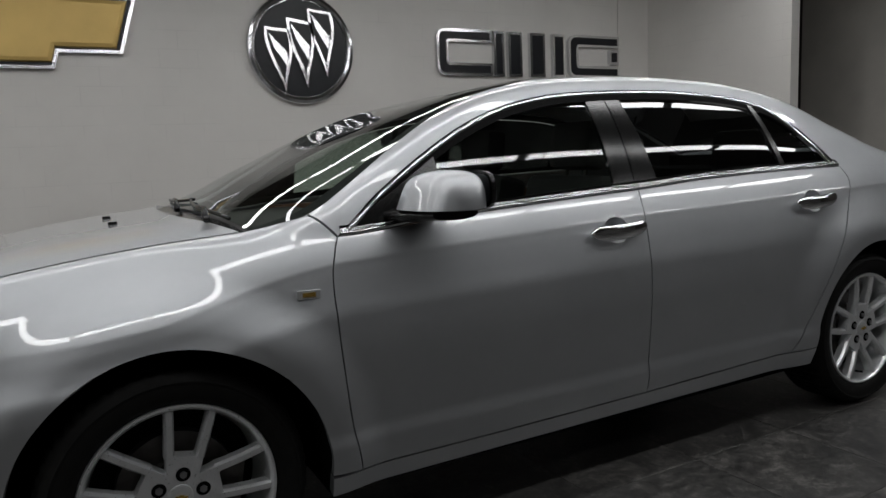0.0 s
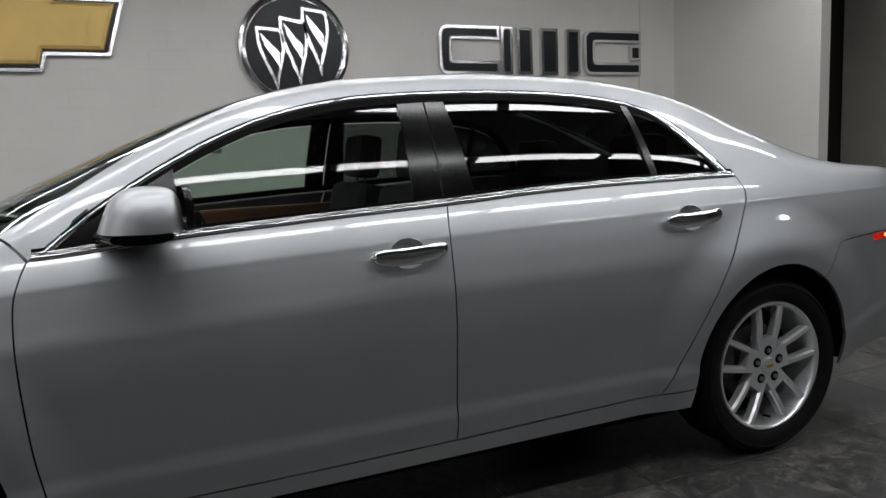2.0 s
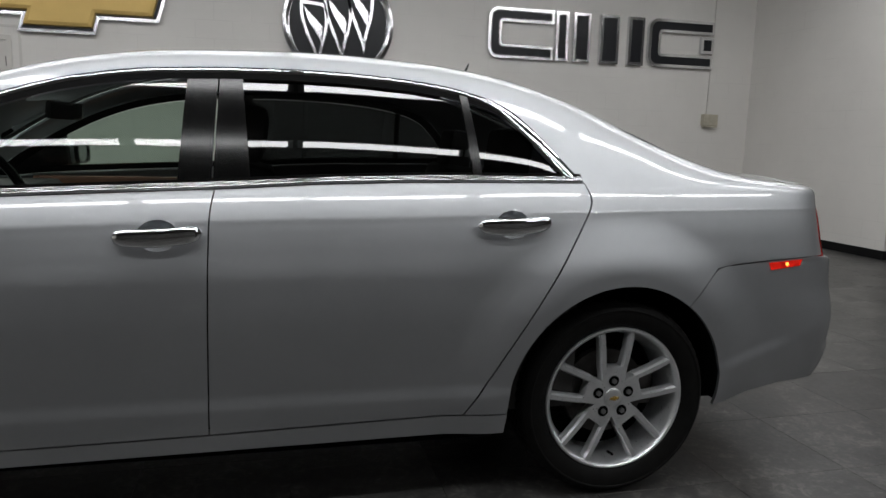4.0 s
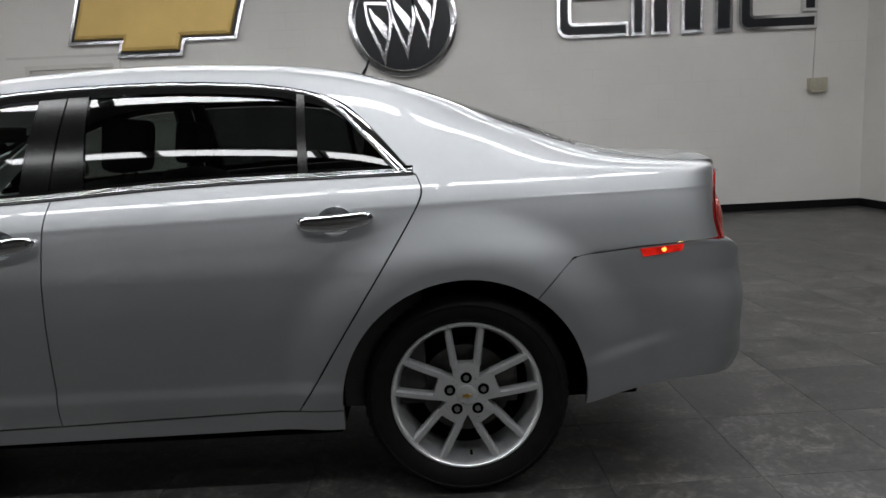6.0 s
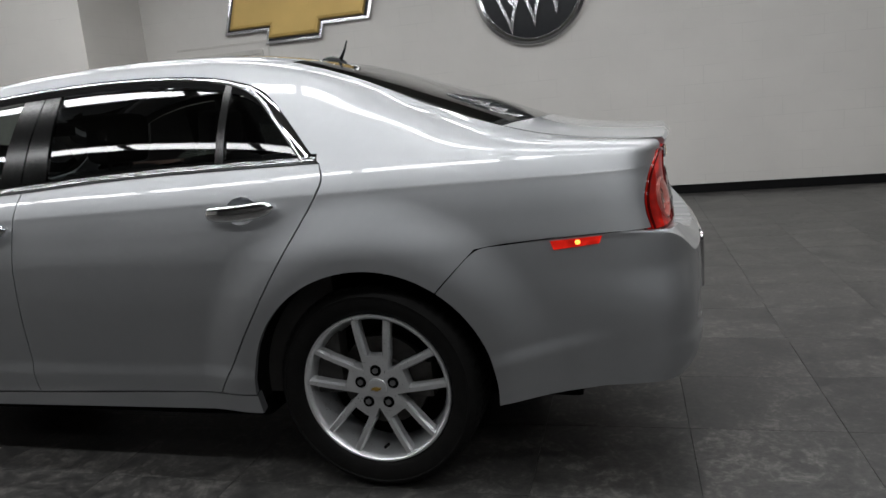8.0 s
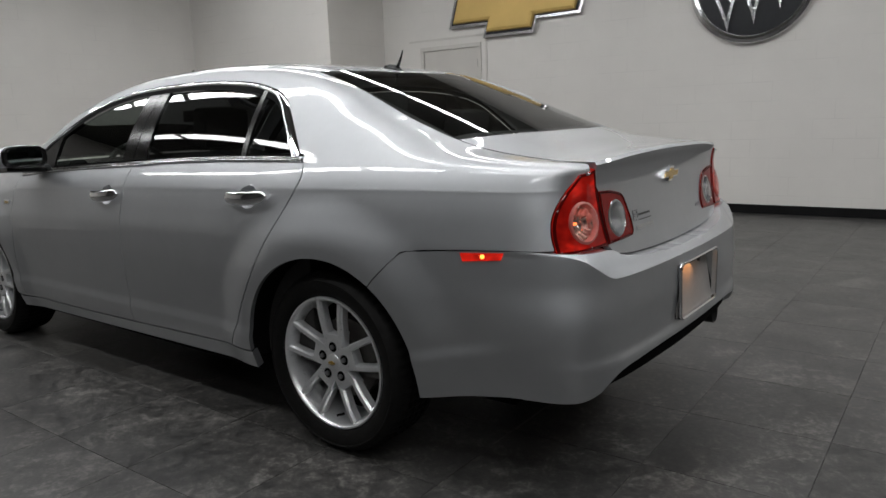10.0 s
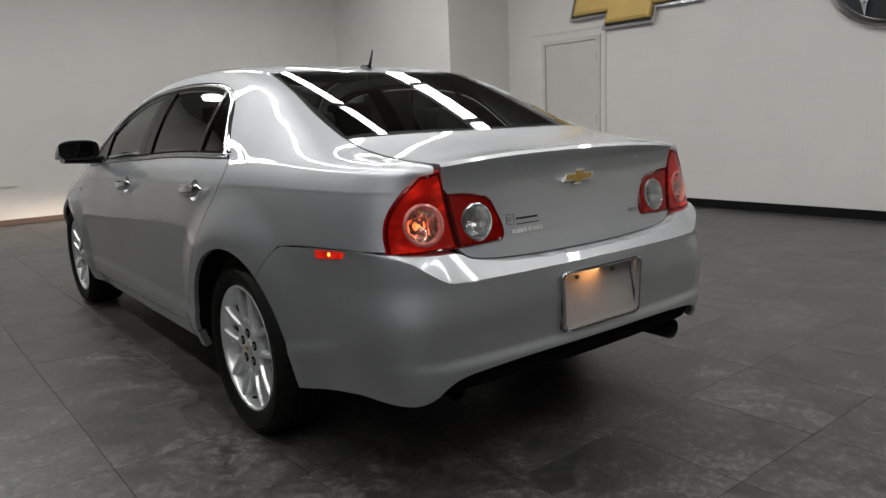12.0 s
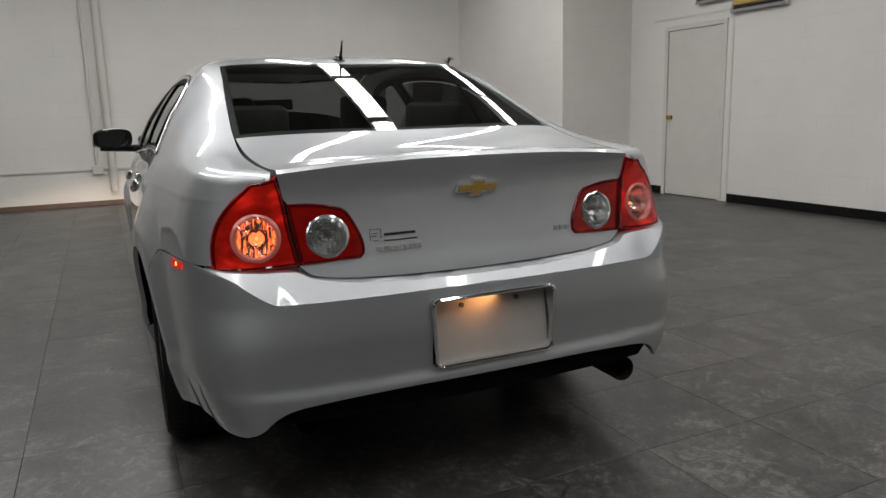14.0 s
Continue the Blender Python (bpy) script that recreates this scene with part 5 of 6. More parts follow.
for y0, y1 in ((-0.62, 0.02), (-0.05, 0.56)):
    pts = [(S_top((-1.205 - 0.03 * math.sin(math.pi * u), y0 + (y1 - y0) * u))[0], y0 + (y1 - y0) * u, S_top((-1.205 - 0.03 * math.sin(math.pi * u), y0 + (y1 - y0) * u))[2] + 0.008) for u in np.linspace(0, 1, 12)]
    w = part("wiper", tube(bmesh.new(), pts, 0.006, 6), M_blackpl, cowl, "black wiper blade", True)
    mid = pts[5]
    part("wiper_arm", tube(bmesh.new(), [(mid[0], mid[1], mid[2] + 0.008), ((mid[0] - 1.262) / 2, mid[1] - 0.16, mid[2] + 0.010), (-1.268, mid[1] - 0.30, mid[2] - 0.016)], [0.005, 0.007, 0.010], 8), M_blackpl, w, "", True)
for y in (-0.16, 0.16):
    p = S_top((-1.48, y))
    part("washer_nozzle", box(bmesh.new(), p[0] - 0.014, p[0] + 0.014, y - 0.010, y + 0.010, p[2] - 0.002, p[2] + 0.009, 0.004), M_blackpl, car)

bm = bmesh.new()
rows = []
for u in np.linspace(0, 1, 12):
    x = 1.005 + 0.10 * u
    z0 = S_top((x, 0.0))[2] - 0.002
    h, w = 0.022 * math.sin(math.pi * min(1, 0.12 + 0.80 * u)) ** 0.8, 0.024 * math.sin(math.pi * (0.08 + 0.84 * u)) ** 0.6
    rows.append([(x, w * math.cos(a), z0 + h * max(0, math.sin(a))) for a in np.linspace(0, math.pi, 13)])
lay(bm, rows, (0, 0, 1))
aerial = part("aerial", bm, M_blackpl, car, "black roof aerial", True, 50)
part("aerial_mast", tube(bmesh.new(), [(1.082, 0, 1.418), (1.100, 0, 1.448), (1.116, 0, 1.488)], [0.0085, 0.0055, 0.003], 8), M_blackpl, aerial, "", True)


def tie_outline(w, h, slant=0.35, block=0.28, arm=0.46):
    """A plain slanted cross: a wide bar with a taller block in its middle."""
    a, b, c = w / 2, h / 2, h / 2 * arm
    k = block * w / 2
    return [(-a - slant * c, -c), (-k - slant * c, -c), (-k - slant * b, -b), (k - slant * b, -b), (k - slant * c, -c), (a - slant * c - 0.0, -c), (a + slant * c, c), (k + slant * c, c), (k + slant * b, b), (-k + slant * b, b), (-k + slant * c, c), (-a + slant * c, c)]


bm = prism(bmesh.new(), tie_outline(0.140, 0.052), 0, -0.010, 0.0)
bm.transform(Matrix.Translation((float(rear_x(0.0, 0.96, True)) + 0.002, 0.014, 0.958)) @ Matrix.Rotation(radians(90), 4, "Z"))
em = part("lid_emblem", bm, M_chrome, lid, "chrome cross-shaped emblem with gold face")
bm = prism(bmesh.new(), tie_outline(0.122, 0.038), -0.008, -0.0125, 0.001)
bm.transform(Matrix.Translation((float(rear_x(0.0, 0.96, True)) + 0.002, 0.014, 0.958)) @ Matrix.Rotation(radians(90), 4, "Z"))
part("emblem_face", bm, M_gold, em)


def lid_bar(name, y0, y1, z0, z1, mt, proud=0.0025):
    bm = bmesh.new()
    sheet(bm, S_lid, [(y0, z0), (y1, z0)], [(y0, z1), (y1, z1)], None, None, 6, 2, out=(1, 0, 0), off=proud)
    rim(bm, proud + 0.001)
    return part(name, bm, mt, lid)


for y0, y1, z0, z1 in ((-0.280, -0.186, 0.843, 0.850), (-0.280, -0.182, 0.828, 0.831), (-0.321, -0.288, 0.862, 0.8635), (-0.321, -0.3195, 0.832, 0.862), (-0.2895, -0.288, 0.838, 0.862), (-0.314, -0.296, 0.8305, 0.832), (-0.316, -0.298, 0.850, 0.852), (-0.316, -0.302, 0.843, 0.845)):
    lid_bar("dealer_mark", y0, y1, z0, z1, M_blackgl, 0.0012)
for k in range(12):
    y0 = -0.306 + 0.0107 * k + (0.006 if k > 5 else 0.0)
    lid_bar("name_badge", y0, y0 + (0.0082, 0.0066, 0.0088)[k % 3], 0.801, 0.814, M_chrome)
for k in range(3):
    lid_bar("trim_badge", 0.275 + 0.02 * k, 0.290 + 0.02 * k, 0.808, 0.821, M_badge)

# plate recess, frame, plate
PX = float(rear_x(0.0, 0.57, False)) + 0.006
bm = bmesh.new()
y0, y1, z0, z1 = PL
q = [[(PX - 0.002, y0, z0), (PX - 0.002, y1, z0), (PX - 0.002, y1, z1), (PX - 0.002, y0, z1), (PX - 0.002, y0, z0)], [(PX - 0.014, y0 + 0.012, z0 + 0.003), (PX - 0.014, y1 - 0.012, z0 + 0.003), (PX - 0.042, y1 - 0.012, z1 - 0.012), (PX - 0.042, y0 + 0.004, z1 - 0.012), (PX - 0.014, y0 + 0.012, z0 + 0.003)]]
lay(bm, q, (1, 0, 0))
merged(bm)
part("plate_recess", bm, M_chrome, bumper, "chrome walls of the plate recess")
bm = box(bmesh.new(), -0.003, 0.003, y0 + 0.008, y1 - 0.014, -0.088, 0.090, 0.002)
bm.transform(Matrix.Translation((PX - 0.0255, 0, (z0 + z1) / 2 - 0.005)) @ Matrix.Rotation(radians(-9.5), 4, "Y"))
part("plate", bm, plain("blank_plate", (0.30, 0.29, 0.275), 0.5, var=0.05, scale=10), bumper, "blank pale plate")
for yy in (-0.085, 0.095):
    part("plate_screw", cyl(bmesh.new(), (PX - 0.037, yy, 0.636), (PX - 0.027, yy, 0.636), 0.007, n=14), M_steel, bumper)


def rr(y0, y1, z0, z1, r, n=6):
    pts = []
    for cy, cz, a0 in ((y1 - r, z1 - r, 0), (y0 + r, z1 - r, 90), (y0 + r, z0 + r, 180), (y1 - r, z0 + r, 270)):
        for k in range(n + 1):
            a = radians(a0 + 90 * k / n)
            pts.append((cy + r * math.cos(a), cz + r * math.sin(a)))
    return pts


bm = bmesh.new()
loops = []
for d, x in ((0.007, PX - 0.002), (0.0065, PX + 0.004), (0.002, PX + 0.007), (-0.003, PX + 0.004), (-0.004, PX - 0.012)):
    ol = rr(y0 - d, y1 + d, z0 - d, z1 + d, 0.020 + d)
    loops.append([(x, p[0] * (1 - 0.055 * (z1 - p[1]) / (z1 - z0)), p[1]) for p in ol + ol[:1]])
lay(bm, loops, (1, 0, 0))
merged(bm)
part("plate_frame", bm, M_chrome, bumper, "chrome plate surround", True, 50)
ld = bpy.data.lights.new("plate_lamp", "AREA")
ld.shape, ld.size, ld.size_y, ld.energy, ld.color = "RECTANGLE", 0.15, 0.006, 0.12, (1.0, 0.42, 0.14)
lo = new("plate_lamp", ld)
lo.matrix_world = pose(0, 0, 0, 0, 0, -1) @ look((PX - 0.014, -0.01, z1 - 0.008), (PX - 0.034, -0.02, z1 - 0.060))

for s in (-1, 1):
    bm = lathe(bmesh.new(), [(0.030, -0.12), (0.040, -0.12), (0.042, 0.10), (0.039, 0.106), (0.034, 0.10), (0.032, -0.10)], 28)
    bm.transform(Matrix.Translation((2.245 if s > 0 else 2.19, s * (0.552 if s > 0 else 0.515), 0.306 if s > 0 else 0.325)) @ pose(0, 0, 0, 0, 0, -90))
    part("exhaust_tip", bm, plain("dark_tip_metal", (0.012, 0.0115, 0.011), 0.45, 0.6, var=0.3, scale=20), car, "dark exhaust tip", True, 40)

# nose
FX = 2.37


def S_nose(p):
    y, z = abs(p[0]), p[1]
    w = float(SECTION(z)) - 0.035
    return (X0F - (FX + X0F) * (1 - min(y / w, 0.999) ** 2.8) ** (1 / 2.8), p[0], z)


bm = bmesh.new()
for mir in BOTH:
    zs = np.linspace(0.25, float(BELT(-2.05)), 12)
    left = [(-float(side_y(-2.05, z)), z) for z in zs]
    sheet(bm, S_nose, [left[0], (0.0, 0.25)], [left[-1], (-0.45, 0.79), (0.0, 0.77)], left, [(0.0, 0.25), (0.0, 0.77)], 30, 14, out=(-1, 0, 0), mirror=mir)
merged(bm, 0.003)
rim(bm, 0.02)
part("front_bumper", bm, M_paint, car, "silver front bumper", True, 40)
for s in (-1, 1):
    bm = bmesh.new()
    sheet(bm, S_nose, [(-0.74, 0.60), (-0.50, 0.62)], [(-0.72, 0.74), (-0.50, 0.73)], None, None, 14, 8, out=(-1, 0, 0), off=0.004, mirror=s > 0)
    rim(bm, 0.01)
    part("headlamp", bm, M_clear, car, "clear headlamp", True, 40)

# head lamps shine on the wall ahead
for s in (-1, 1):
    ld = bpy.data.lights.new("headlamp_beam", "SPOT")
    ld.energy, ld.spot_size, ld.spot_blend, ld.color, ld.shadow_soft_size = 320, radians(15), 1.0, (1.0, 0.80, 0.62), 0.06
    lo = new("headlamp_beam", ld)
    lo.matrix_world = pose(0, 0, 0, 0, 0, -1) @ look((-2.42, s * 0.62, 0.62), (-7.0, s * 0.9, -0.15)) @ Matrix.Diagonal((3.4, 1.0, 1.0, 1.0))

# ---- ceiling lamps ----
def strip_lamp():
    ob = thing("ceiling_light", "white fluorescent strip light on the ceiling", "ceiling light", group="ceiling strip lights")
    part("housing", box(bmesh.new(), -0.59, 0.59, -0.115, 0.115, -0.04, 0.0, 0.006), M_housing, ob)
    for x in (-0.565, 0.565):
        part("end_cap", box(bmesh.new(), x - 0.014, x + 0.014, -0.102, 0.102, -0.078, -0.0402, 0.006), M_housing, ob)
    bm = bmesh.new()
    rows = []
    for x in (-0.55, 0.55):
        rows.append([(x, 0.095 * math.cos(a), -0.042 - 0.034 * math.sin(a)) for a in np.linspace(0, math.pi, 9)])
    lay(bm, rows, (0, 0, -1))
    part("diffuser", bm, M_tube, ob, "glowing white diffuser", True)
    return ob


# The y -4.40 row is added and unseen, to brighten the car's rear quarter.
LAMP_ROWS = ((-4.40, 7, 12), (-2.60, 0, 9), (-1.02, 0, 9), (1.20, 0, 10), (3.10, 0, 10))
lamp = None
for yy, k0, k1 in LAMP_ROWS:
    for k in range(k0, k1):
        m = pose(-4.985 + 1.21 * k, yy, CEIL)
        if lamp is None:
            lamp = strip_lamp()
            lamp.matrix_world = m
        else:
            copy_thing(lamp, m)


# ---- wall signs ----
def sign_plate(outline, y0, y1, inset, proud, mat_rim, mat_face, bevel=0.008):
    """A plate whose front has a rim of its own and a set-in face."""
    bm = prism(bmesh.new(), outline, y0, y1, 0)
    bm.faces.ensure_lookup_table()
    front = max(bm.faces, key=lambda f: (len(f.verts) > 4, -f.calc_center_median().y))
    bmesh.ops.inset_region(bm, faces=[front], thickness=inset, depth=0.0, use_even_offset=True)
    front.material_index = 1
    r = bmesh.ops.extrude_face_region(bm, geom=[front])
    for v in [g for g in r["geom"] if isinstance(g, bmesh.types.BMVert)]:
        v.co.y -= proud
    for f in [g for g in r["geom"] if isinstance(g, bmesh.types.BMFace)]:
        f.material_index = 1
    bmesh.ops.delete(bm, geom=[front], context="FACES_ONLY")
    return bm, [mat_rim, mat_face]


def at_wall(ob, x, z):
    ob.matrix_world = Matrix.Translation((x, WALL_Y, z))
    return ob


M_sign_chrome = plain("sign_chrome", (0.62, 0.62, 0.63), 0.16, 1.0, var=0.06, scale=8)
M_sign_gold = plain("sign_gold", (0.62, 0.43, 0.14), 0.48, 0.35, var=0.10, scale=1.6)

gold = thing("gold_cross_sign", "large gold cross-shaped wall sign with a chrome edge", "wall sign")
at_wall(gold, -1.665, 2.655)
bm, ms = sign_plate(tie_outline(1.96, 0.92, 0.30, 0.385, 0.64), -0.002, -0.07, 0.035, 0.006, M_sign_chrome, M_black_sign)
part("sign_rim", bm, ms, gold, "chrome rim with a dark line")
bm = prism(bmesh.new(), tie_outline(1.81, 0.79, 0.30, 0.372, 0.62), -0.07, -0.125, 0.045)
part("sign_face", bm, M_sign_gold, gold, "gold face with bevelled edges")

disc = thing("round_shield_sign", "round black wall sign with three silver shields and a chrome ring", "wall sign")
at_wall(disc, 1.19, 2.48)
bm = lathe(bmesh.new(), [(0.0, -0.004), (0.645, -0.004), (0.65, -0.05), (0.64, -0.075), (0.605, -0.085), (0.575, -0.07), (0.57, -0.05), (0.0, -0.05)], 72)
part("ring", bm, M_sign_chrome, disc, "chrome ring", True, 35)
part("field", lathe(bmesh.new(), [(0.0, -0.058), (0.565, -0.056), (0.568, -0.045)], 72), M_black_sign, disc, "black field", True, 35)


def shield_outline(tl, tr_, tip, n=6):
    tl, tr_, tip = Vector(tl), Vector(tr_), Vector(tip)
    pts = [tl, tr_]
    for side_a, rev in ((tr_, False), (tl, True)):
        c = []
        for k in range(1, n):
            u = k / n
            p = side_a * (1 - u) + tip * u
            mid = (tl + tr_) / 2 * (1 - u) + tip * u
            p = p + (p - mid) * 0.55 * math.sin(math.pi * min(1, u * 1.15)) ** 1.0
            c.append(p)
        if rev:
            pts += [tip] + c[::-1]
        else:
            pts += c
    return [(p.x, p.y) for p in pts]


for tl, tr_, tip in (((-0.70, 0.40), (-0.24, 0.36), (-0.36, -0.80)), ((-0.27, 0.58), (0.20, 0.50), (0.06, -0.69)), ((0.14, 0.76), (0.60, 0.70), (0.46, -0.50))):
    f = 0.635
    o = shield_outline(*[(c[0] * f, c[1] * f - 0.02) for c in (tl, tr_, tip)])
    bm, ms = sign_plate(o, -0.056, -0.085, 0.034, 0.003, M_sign_chrome, M_black_sign)
    sh = part("shield", bm, ms, disc, "silver shield with a black field")
    a, b, c = (Vector(v) * f - Vector((0.0, 0.02)) for v in (tl, tr_, tip))
    p0, p1 = a + (c - a) * 0.04 + Vector((0.035, -0.04)), a + (c - a) * 0.30 + Vector((0.03, 0.0))
    q0, q1 = b + (c - b) * 0.62 + Vector((0.0, 0.03)), b + (c - b) * 0.40 + Vector((-0.005, 0.03))
    part("stripe", prism(bmesh.new(), [tuple(p0), tuple(q1), tuple(q0), tuple(p1)], -0.080, -0.093), M_sign_chrome, sh)


def bracket(w, h, t, r, n=7, close=0.0):
    """A square-cornered hook, open to one side."""
    def arc(cx, cz, rad, a0, a1):
        return [(cx + rad * math.cos(radians(a0 + (a1 - a0) * k / n)), cz + rad * math.sin(radians(a0 + (a1 - a0) * k / n))) for k in range(n + 1)]
    out = [(w, h)] + arc(r, h - r, r, 90, 180) + arc(r, r, r, 180, 270) + [(w, 0)]
    ri = max(0.03, r - t * 0.75)
    inn = [(w, t)] + arc(t + ri, t + ri, ri, 270, 180) + arc(t + ri, h - t - ri, ri, 180, 90) + [(w, h - t)]
    return out + inn


blocks = thing("black_block_sign", "wide wall sign of black shapes with chrome edges", "wall sign")
at_wall(blocks, 3.02, 2.195)
for name, pts in (("hook", bracket(0.86, 0.61, 0.17, 0.13)), ("hook", [(x + 2.19, z) for x, z in bracket(0.96, 0.61, 0.17, 0.13)]),
                  ("bar", [(0.89, 0), (1.06, 0), (1.06, 0.605), (0.89, 0.605)]), ("bar", [(2.97, 0.20), (3.15, 0.20), (3.15, 0.41), (2.97, 0.41)]),
                  ("bar", [(1.13, 0), (1.36, 0), (1.36, 0.605), (1.13, 0.605)]), ("bar", [(1.90, 0), (2.12, 0), (2.12, 0.605), (1.90, 0.605)]), ("bar", [(1.50, 0), (1.76, 0), (1.76, 0.605), (1.50, 0.605)])):
    bm, ms = sign_plate(pts, -0.002, -0.06, 0.036, 0.004, M_sign_chrome, M_black_sign)
    part(name, bm, ms, blocks, "black face with a chrome edge")

# ---- door ----
door = tagged(new("door_1"), "closed white flush door with a brass knob", "door", "", "structure")
door.matrix_world = Matrix.Translation((0, WALL_Y, 0))
part("leaf", box(bmesh.new(), DOOR_X0 + 0.003, DOOR_X1 - 0.003, 0.002, 0.05, 0.010, DOOR_H - 0.003, 0.003), M_white, door)
for x0, x1, z0, z1 in ((DOOR_X0 - 0.055, DOOR_X0, 0, DOOR_H), (DOOR_X1, DOOR_X1 + 0.055, 0, DOOR_H), (DOOR_X0 - 0.055, DOOR_X1 + 0.055, DOOR_H, DOOR_H + 0.055)):
    part("door_frame", box(bmesh.new(), x0, x1, -0.018, 0.10, z0, z1, 0.004), M_white, door)
M_brass = plain("brass", (0.55, 0.36, 0.13), 0.25, 1.0, var=0.1)
bm = lathe(bmesh.new(), [(0.0, -0.072), (0.018, -0.070), (0.027, -0.058), (0.024, -0.044), (0.012, -0.034), (0.012, -0.006), (0.031, -0.003), (0.031, 0.006)], 24)
bm.transform(Matrix.Translation((DOOR_X0 + 0.075, 0, 1.01)))
part("door_knob", bm, M_brass, door, "brass door knob", True, 40)
for z in (0.25, 1.08, 1.88):
    part("hinge", cyl(bmesh.new(), (DOOR_X1 - 0.004, -0.003, z - 0.05), (DOOR_X1 - 0.004, -0.003, z + 0.05), 0.008, n=10), M_steel, door)

structure("trim_door_head", slab(-3.50, -2.165, WALL_Y - 0.008, WALL_Y - 0.0005, 2.235, 2.262, 0.002), M_white, "thin painted wall batten over the door")
structure("trim_door_side", slab(-2.192, -2.165, WALL_Y - 0.008, WALL_Y - 0.0005, 0.0, 2.2345, 0.002), M_white, "thin painted wall batten beside the door")

# ---- skirting ----
def skirting(name, x0, x1, y0, y1, h=0.10):
    structure(name, slab(x0, x1, y0, y1, 0, h, 0.003), M_base, "black rubber cove base along the wall")


skirting("baseboard", -2.163, WALL_R - 0.012, WALL_Y - 0.012, WALL_Y - 0.0005)
skirting("baseboard_east", WALL_R - 0.012, WALL_R - 0.0005, 3.33, WALL_Y - 0.0005)
skirting("baseboard_east_end", WALL_R - 0.012, WALL_R + 0.16, 3.318, 3.3295)
skirting("baseboard_corner", COL_X + 0.0005, COL_X + 0.012, COL_Y - 0.012, WALL_Y - 0.0005)
skirting("baseboard_door_side", COL_X + 0.0125, DOOR_X0 - 0.057, WALL_Y - 0.012, WALL_Y - 0.0005)
M_brownbase = plain("brown_base", (0.10, 0.06, 0.045), 0.6, var=0.2, scale=5)
structure("baseboard_west", slab(WALL_L + 0.0005, WALL_L + 0.014, BACK_Y, COL_Y - 0.001, 0, 0.065, 0.003), M_brownbase, "brown wooden skirting")
structure("trim_west", slab(WALL_L + 0.0005, WALL_L + 0.02, BACK_Y, -0.35, 0.490, 0.515, 0.003), M_white, "narrow painted ledge along the wall")

# ---- pipes on the west wall ----
pipe = thing("drain_pipe", "white painted drain pipe running down the wall", "pipe")
part("pipe_run", tube(bmesh.new(), [(WALL_L + 0.085, -0.86, CEIL), (WALL_L + 0.085, -0.86, 2.0), (WALL_L + 0.085, -0.86, 0.36), (WALL_L + 0.085, -0.86, 0.20)], 0.055, 20), M_white, pipe, "", True, 40)
part("pipe_collar", cyl(bmesh.new(), (WALL_L + 0.085, -0.86, 1.55), (WALL_L + 0.085, -0.86, 1.63), 0.062, n=20), M_white, pipe)
part("pipe_foot", cyl(bmesh.new(), (WALL_L + 0.0005, -0.86, 0.215), (WALL_L + 0.1, -0.86, 0.215), 0.05, n=20), M_white, pipe)
duct = thing("conduit_pipe", "thin white conduit beside the drain pipe", "pipe")
part("pipe_run", tube(bmesh.new(), [(WALL_L + 0.03, -1.05, CEIL), (WALL_L + 0.03, -1.05, 1.5), (WALL_L + 0.03, -1.05, 0.55)], 0.022, 12), M_white, duct, "", True, 40)
part("outlet_box", box(bmesh.new(), WALL_L + 0.0005, WALL_L + 0.06, -1.12, -0.98, 0.44, 0.56, 0.006), M_white, duct)

# ---- small box with its cable ----
M_beige = plain("beige_plastic", (0.42, 0.39, 0.31), 0.5, var=0.1, scale=20)
unit = thing("sensor_box", "small beige box on the wall with a cable", "wall box", 6.21, WALL_Y, 1.53)
part("case", box(bmesh.new(), -0.11, 0.11, -0.075, -0.0005, -0.075, 0.075, 0.012, 3), M_beige, unit, "", True, 40)
part("front_plate", box(bmesh.new(), -0.085, 0.085, -0.082, -0.075, -0.035, 0.055, 0.004), M_beige, unit)
part("base_lip", box(bmesh.new(), -0.09, 0.09, -0.09, -0.0005, -0.10, -0.077, 0.006), M_beige, unit)
part("cable", tube(bmesh.new(), [(-0.04, -0.006, 0.07), (-0.02, -0.006, 0.7), (0.0, -0.006, CEIL - 1.53)], 0.006, 8), M_white, unit, "", True)

# ---- plant in the corner ----
M_leaf = plain("leaf_green", (0.06, 0.085, 0.035), 0.5, var=0.35, scale=12)
M_pot = plain("clay_pot", (0.16, 0.10, 0.07), 0.7, var=0.15)
plant = thing("potted_plant", "tall plant with narrow green leaves in a clay pot", "plant", -6.45, 4.18, 0)
part("pot", lathe(bmesh.new(), [(0.0, 0.0), (0.13, 0.0), (0.17, 0.30), (0.18, 0.30), (0.18, 0.33), (0.155, 0.33), (0.15, 0.27), (0.0, 0.27)], 28), M_pot, plant, "", True, 40).matrix_local = pose(0, 0, 0, 90)
part("stem", tube(bmesh.new(), [(0, 0, 0.25), (0.02, 0.01, 0.8), (-0.01, 0.02, 1.4), (0.01, 0.0, 1.93)], [0.022, 0.018, 0.015, 0.011], 8), M_pot, plant, "", True)
rnd = random.Random(5)
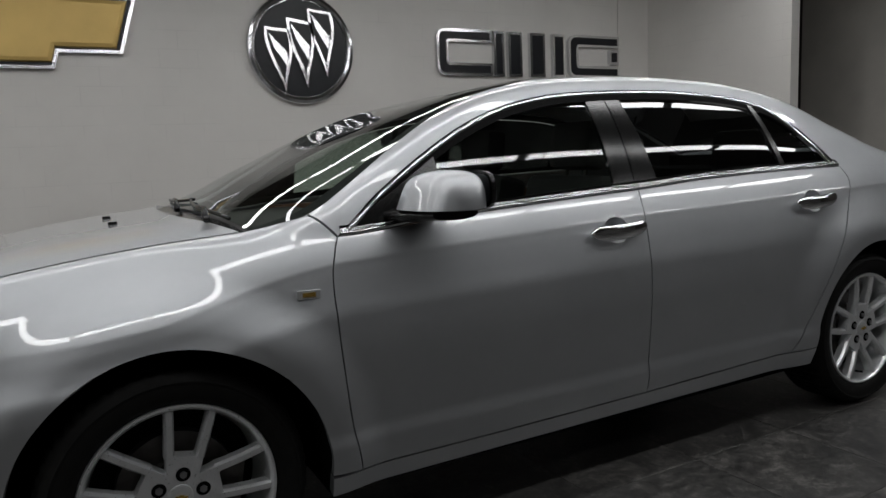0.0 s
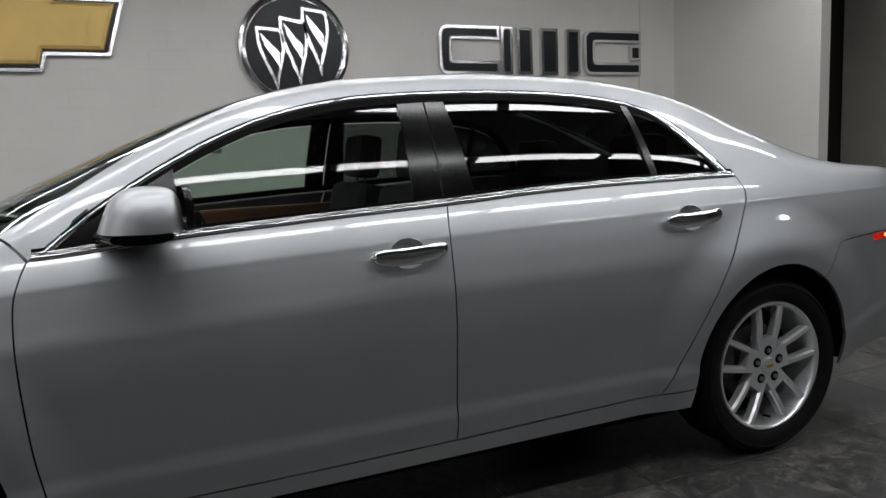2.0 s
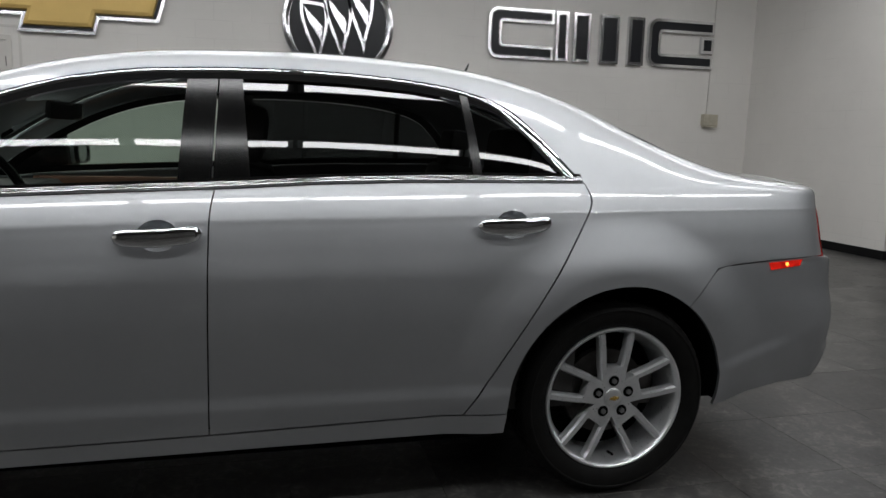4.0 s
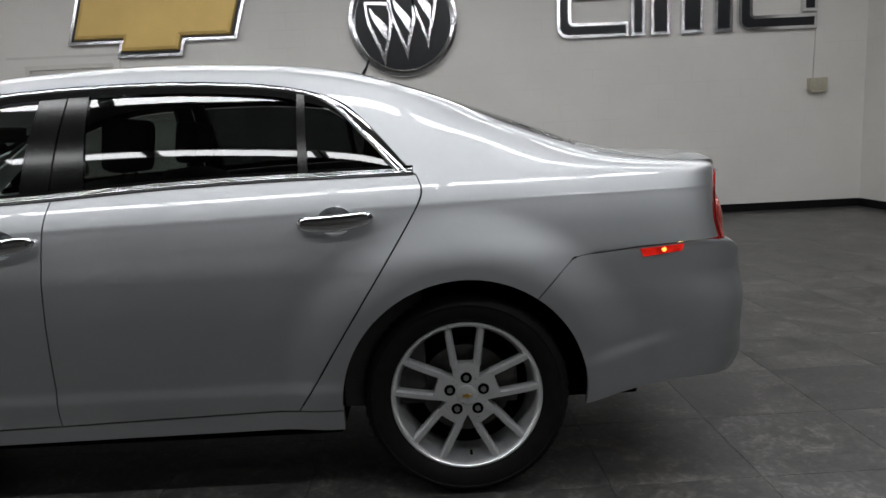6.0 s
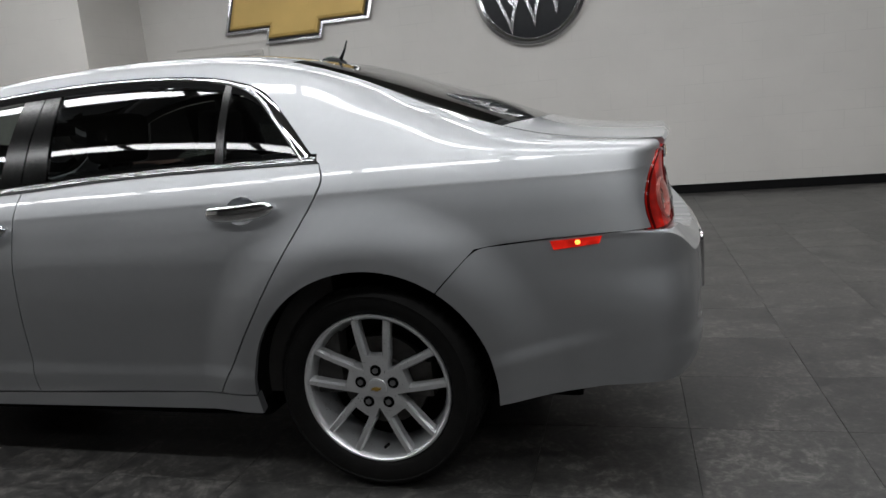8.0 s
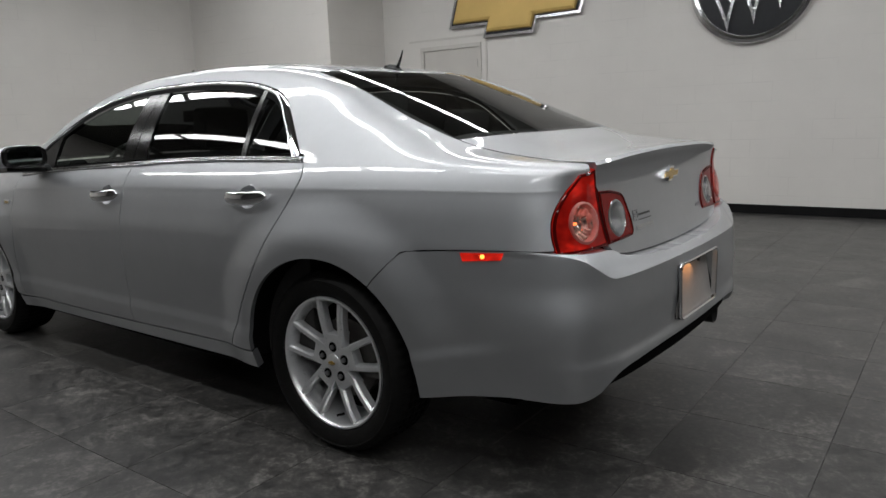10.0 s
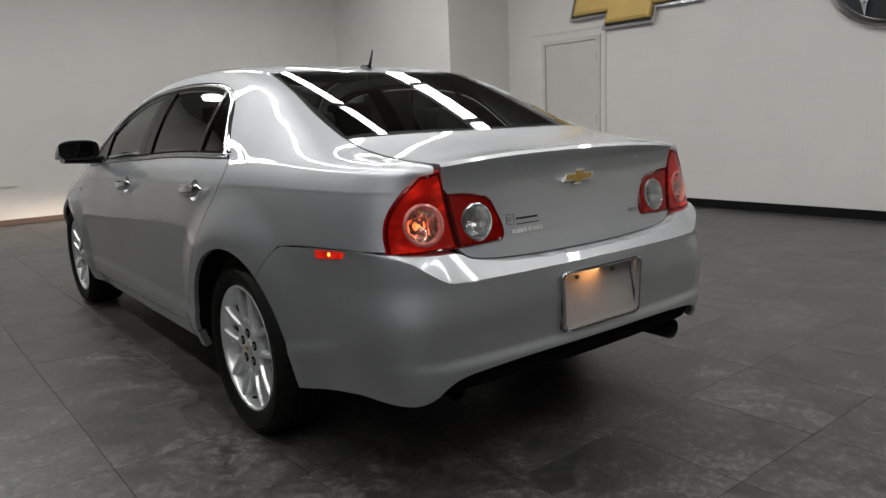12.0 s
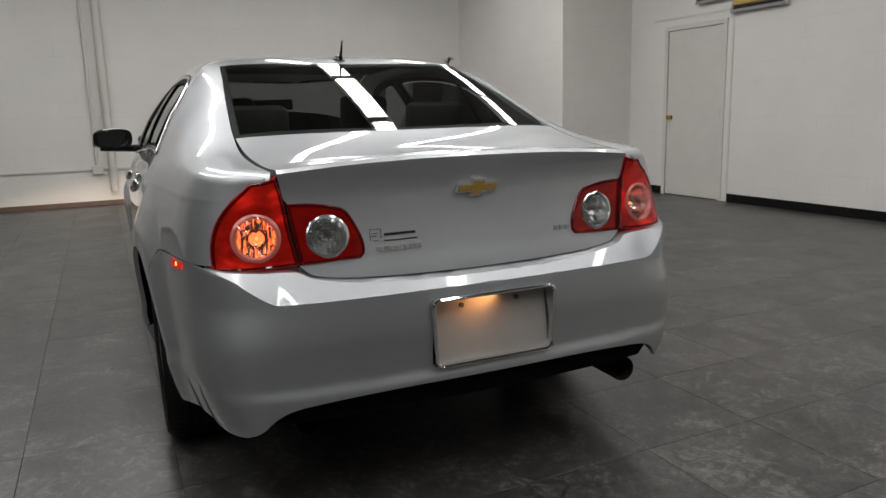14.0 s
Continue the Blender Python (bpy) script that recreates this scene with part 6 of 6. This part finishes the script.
for k in range(22):
    a, up, l = rnd.uniform(0, 6.28), rnd.uniform(0.15, 1.2), rnd.uniform(0.10, 0.19)
    bm = bmesh.new()
    rows = []
    for u in np.linspace(0, 1, 6):
        r = l * u
        z = 1.92 + 0.03 * (k % 4) * 0.4 + r * math.sin(up) - 0.35 * r * u
        w = 0.013 * math.sin(math.pi * min(0.98, 0.12 + u * 0.86))
        rows.append([(r * math.cos(a) * math.cos(up) - w * math.sin(a) * q, r * math.sin(a) * math.cos(up) + w * math.cos(a) * q, z - abs(q) * 0.004) for q in (-1, 0, 1)])
    lay(bm, rows, (0, 0, 1))
    part("leaf", bm, M_leaf, plant, "", True)

# ---- floor tiles ----
TX, TY, X_LINE, Y_LINE = 0.505, 0.495, 2.38, -0.88


def tile_mesh(name, w, d):
    bm = bmesh.new()
    g = 0.0007
    top = [(-w / 2 + g, -d / 2 + g), (w / 2 - g, -d / 2 + g), (w / 2 - g, d / 2 - g), (-w / 2 + g, d / 2 - g)]
    e = 0.0006
    lo = [bm.verts.new((x, y, -0.004)) for x, y in top]
    hi = [bm.verts.new((x, y, -0.0008)) for x, y in top]
    tp = [bm.verts.new((x - math.copysign(e, x), y - math.copysign(e, y), 0.0)) for x, y in top]
    for a, b in ((lo, hi), (hi, tp)):
        for k in range(4):
            bm.faces.new((a[k], a[(k + 1) % 4], b[(k + 1) % 4], b[k]))
    bm.faces.new(tp)
    return mesh_of(name, bm, M_tile)


floor = bpy.data.objects["floor"]
tm = tile_mesh("tile", TX, TY)
cells = []
i0, i1 = math.floor((WALL_L - X_LINE) / TX), math.ceil((REAR_X - X_LINE) / TX)
j0, j1 = math.floor((BACK_Y - Y_LINE) / TY), math.ceil((WALL_Y - Y_LINE) / TY)
for i in range(i0, i1):
    for j in range(j0, j1):
        cells.append((X_LINE + (i + 0.5) * TX, Y_LINE + (j + 0.5) * TY))
cells.sort(key=lambda c: math.hypot((c[0] - 2.2) / 1.25, c[1] + 0.6))
for x, y in cells[:300]:
    t = new("tile", tm)
    t.parent = floor
    t.location = (x, y, 0)
vs, fs = [], []
src_v = [tuple(v.co) for v in tm.vertices]
src_f = [tuple(p.vertices) for p in tm.polygons]
for x, y in cells[300:]:
    b = len(vs)
    vs += [(v[0] + x, v[1] + y, v[2]) for v in src_v]
    fs += [tuple(b + k for k in f) for f in src_f]
far = bpy.data.meshes.new("far_tiles")
far.from_pydata(vs, [], fs)
far.materials.append(M_tile)
ft = new("far_tiles", far)
ft.parent = floor
tagged(ft, "grey stone-look floor tiles further off", "", "", "stuff")
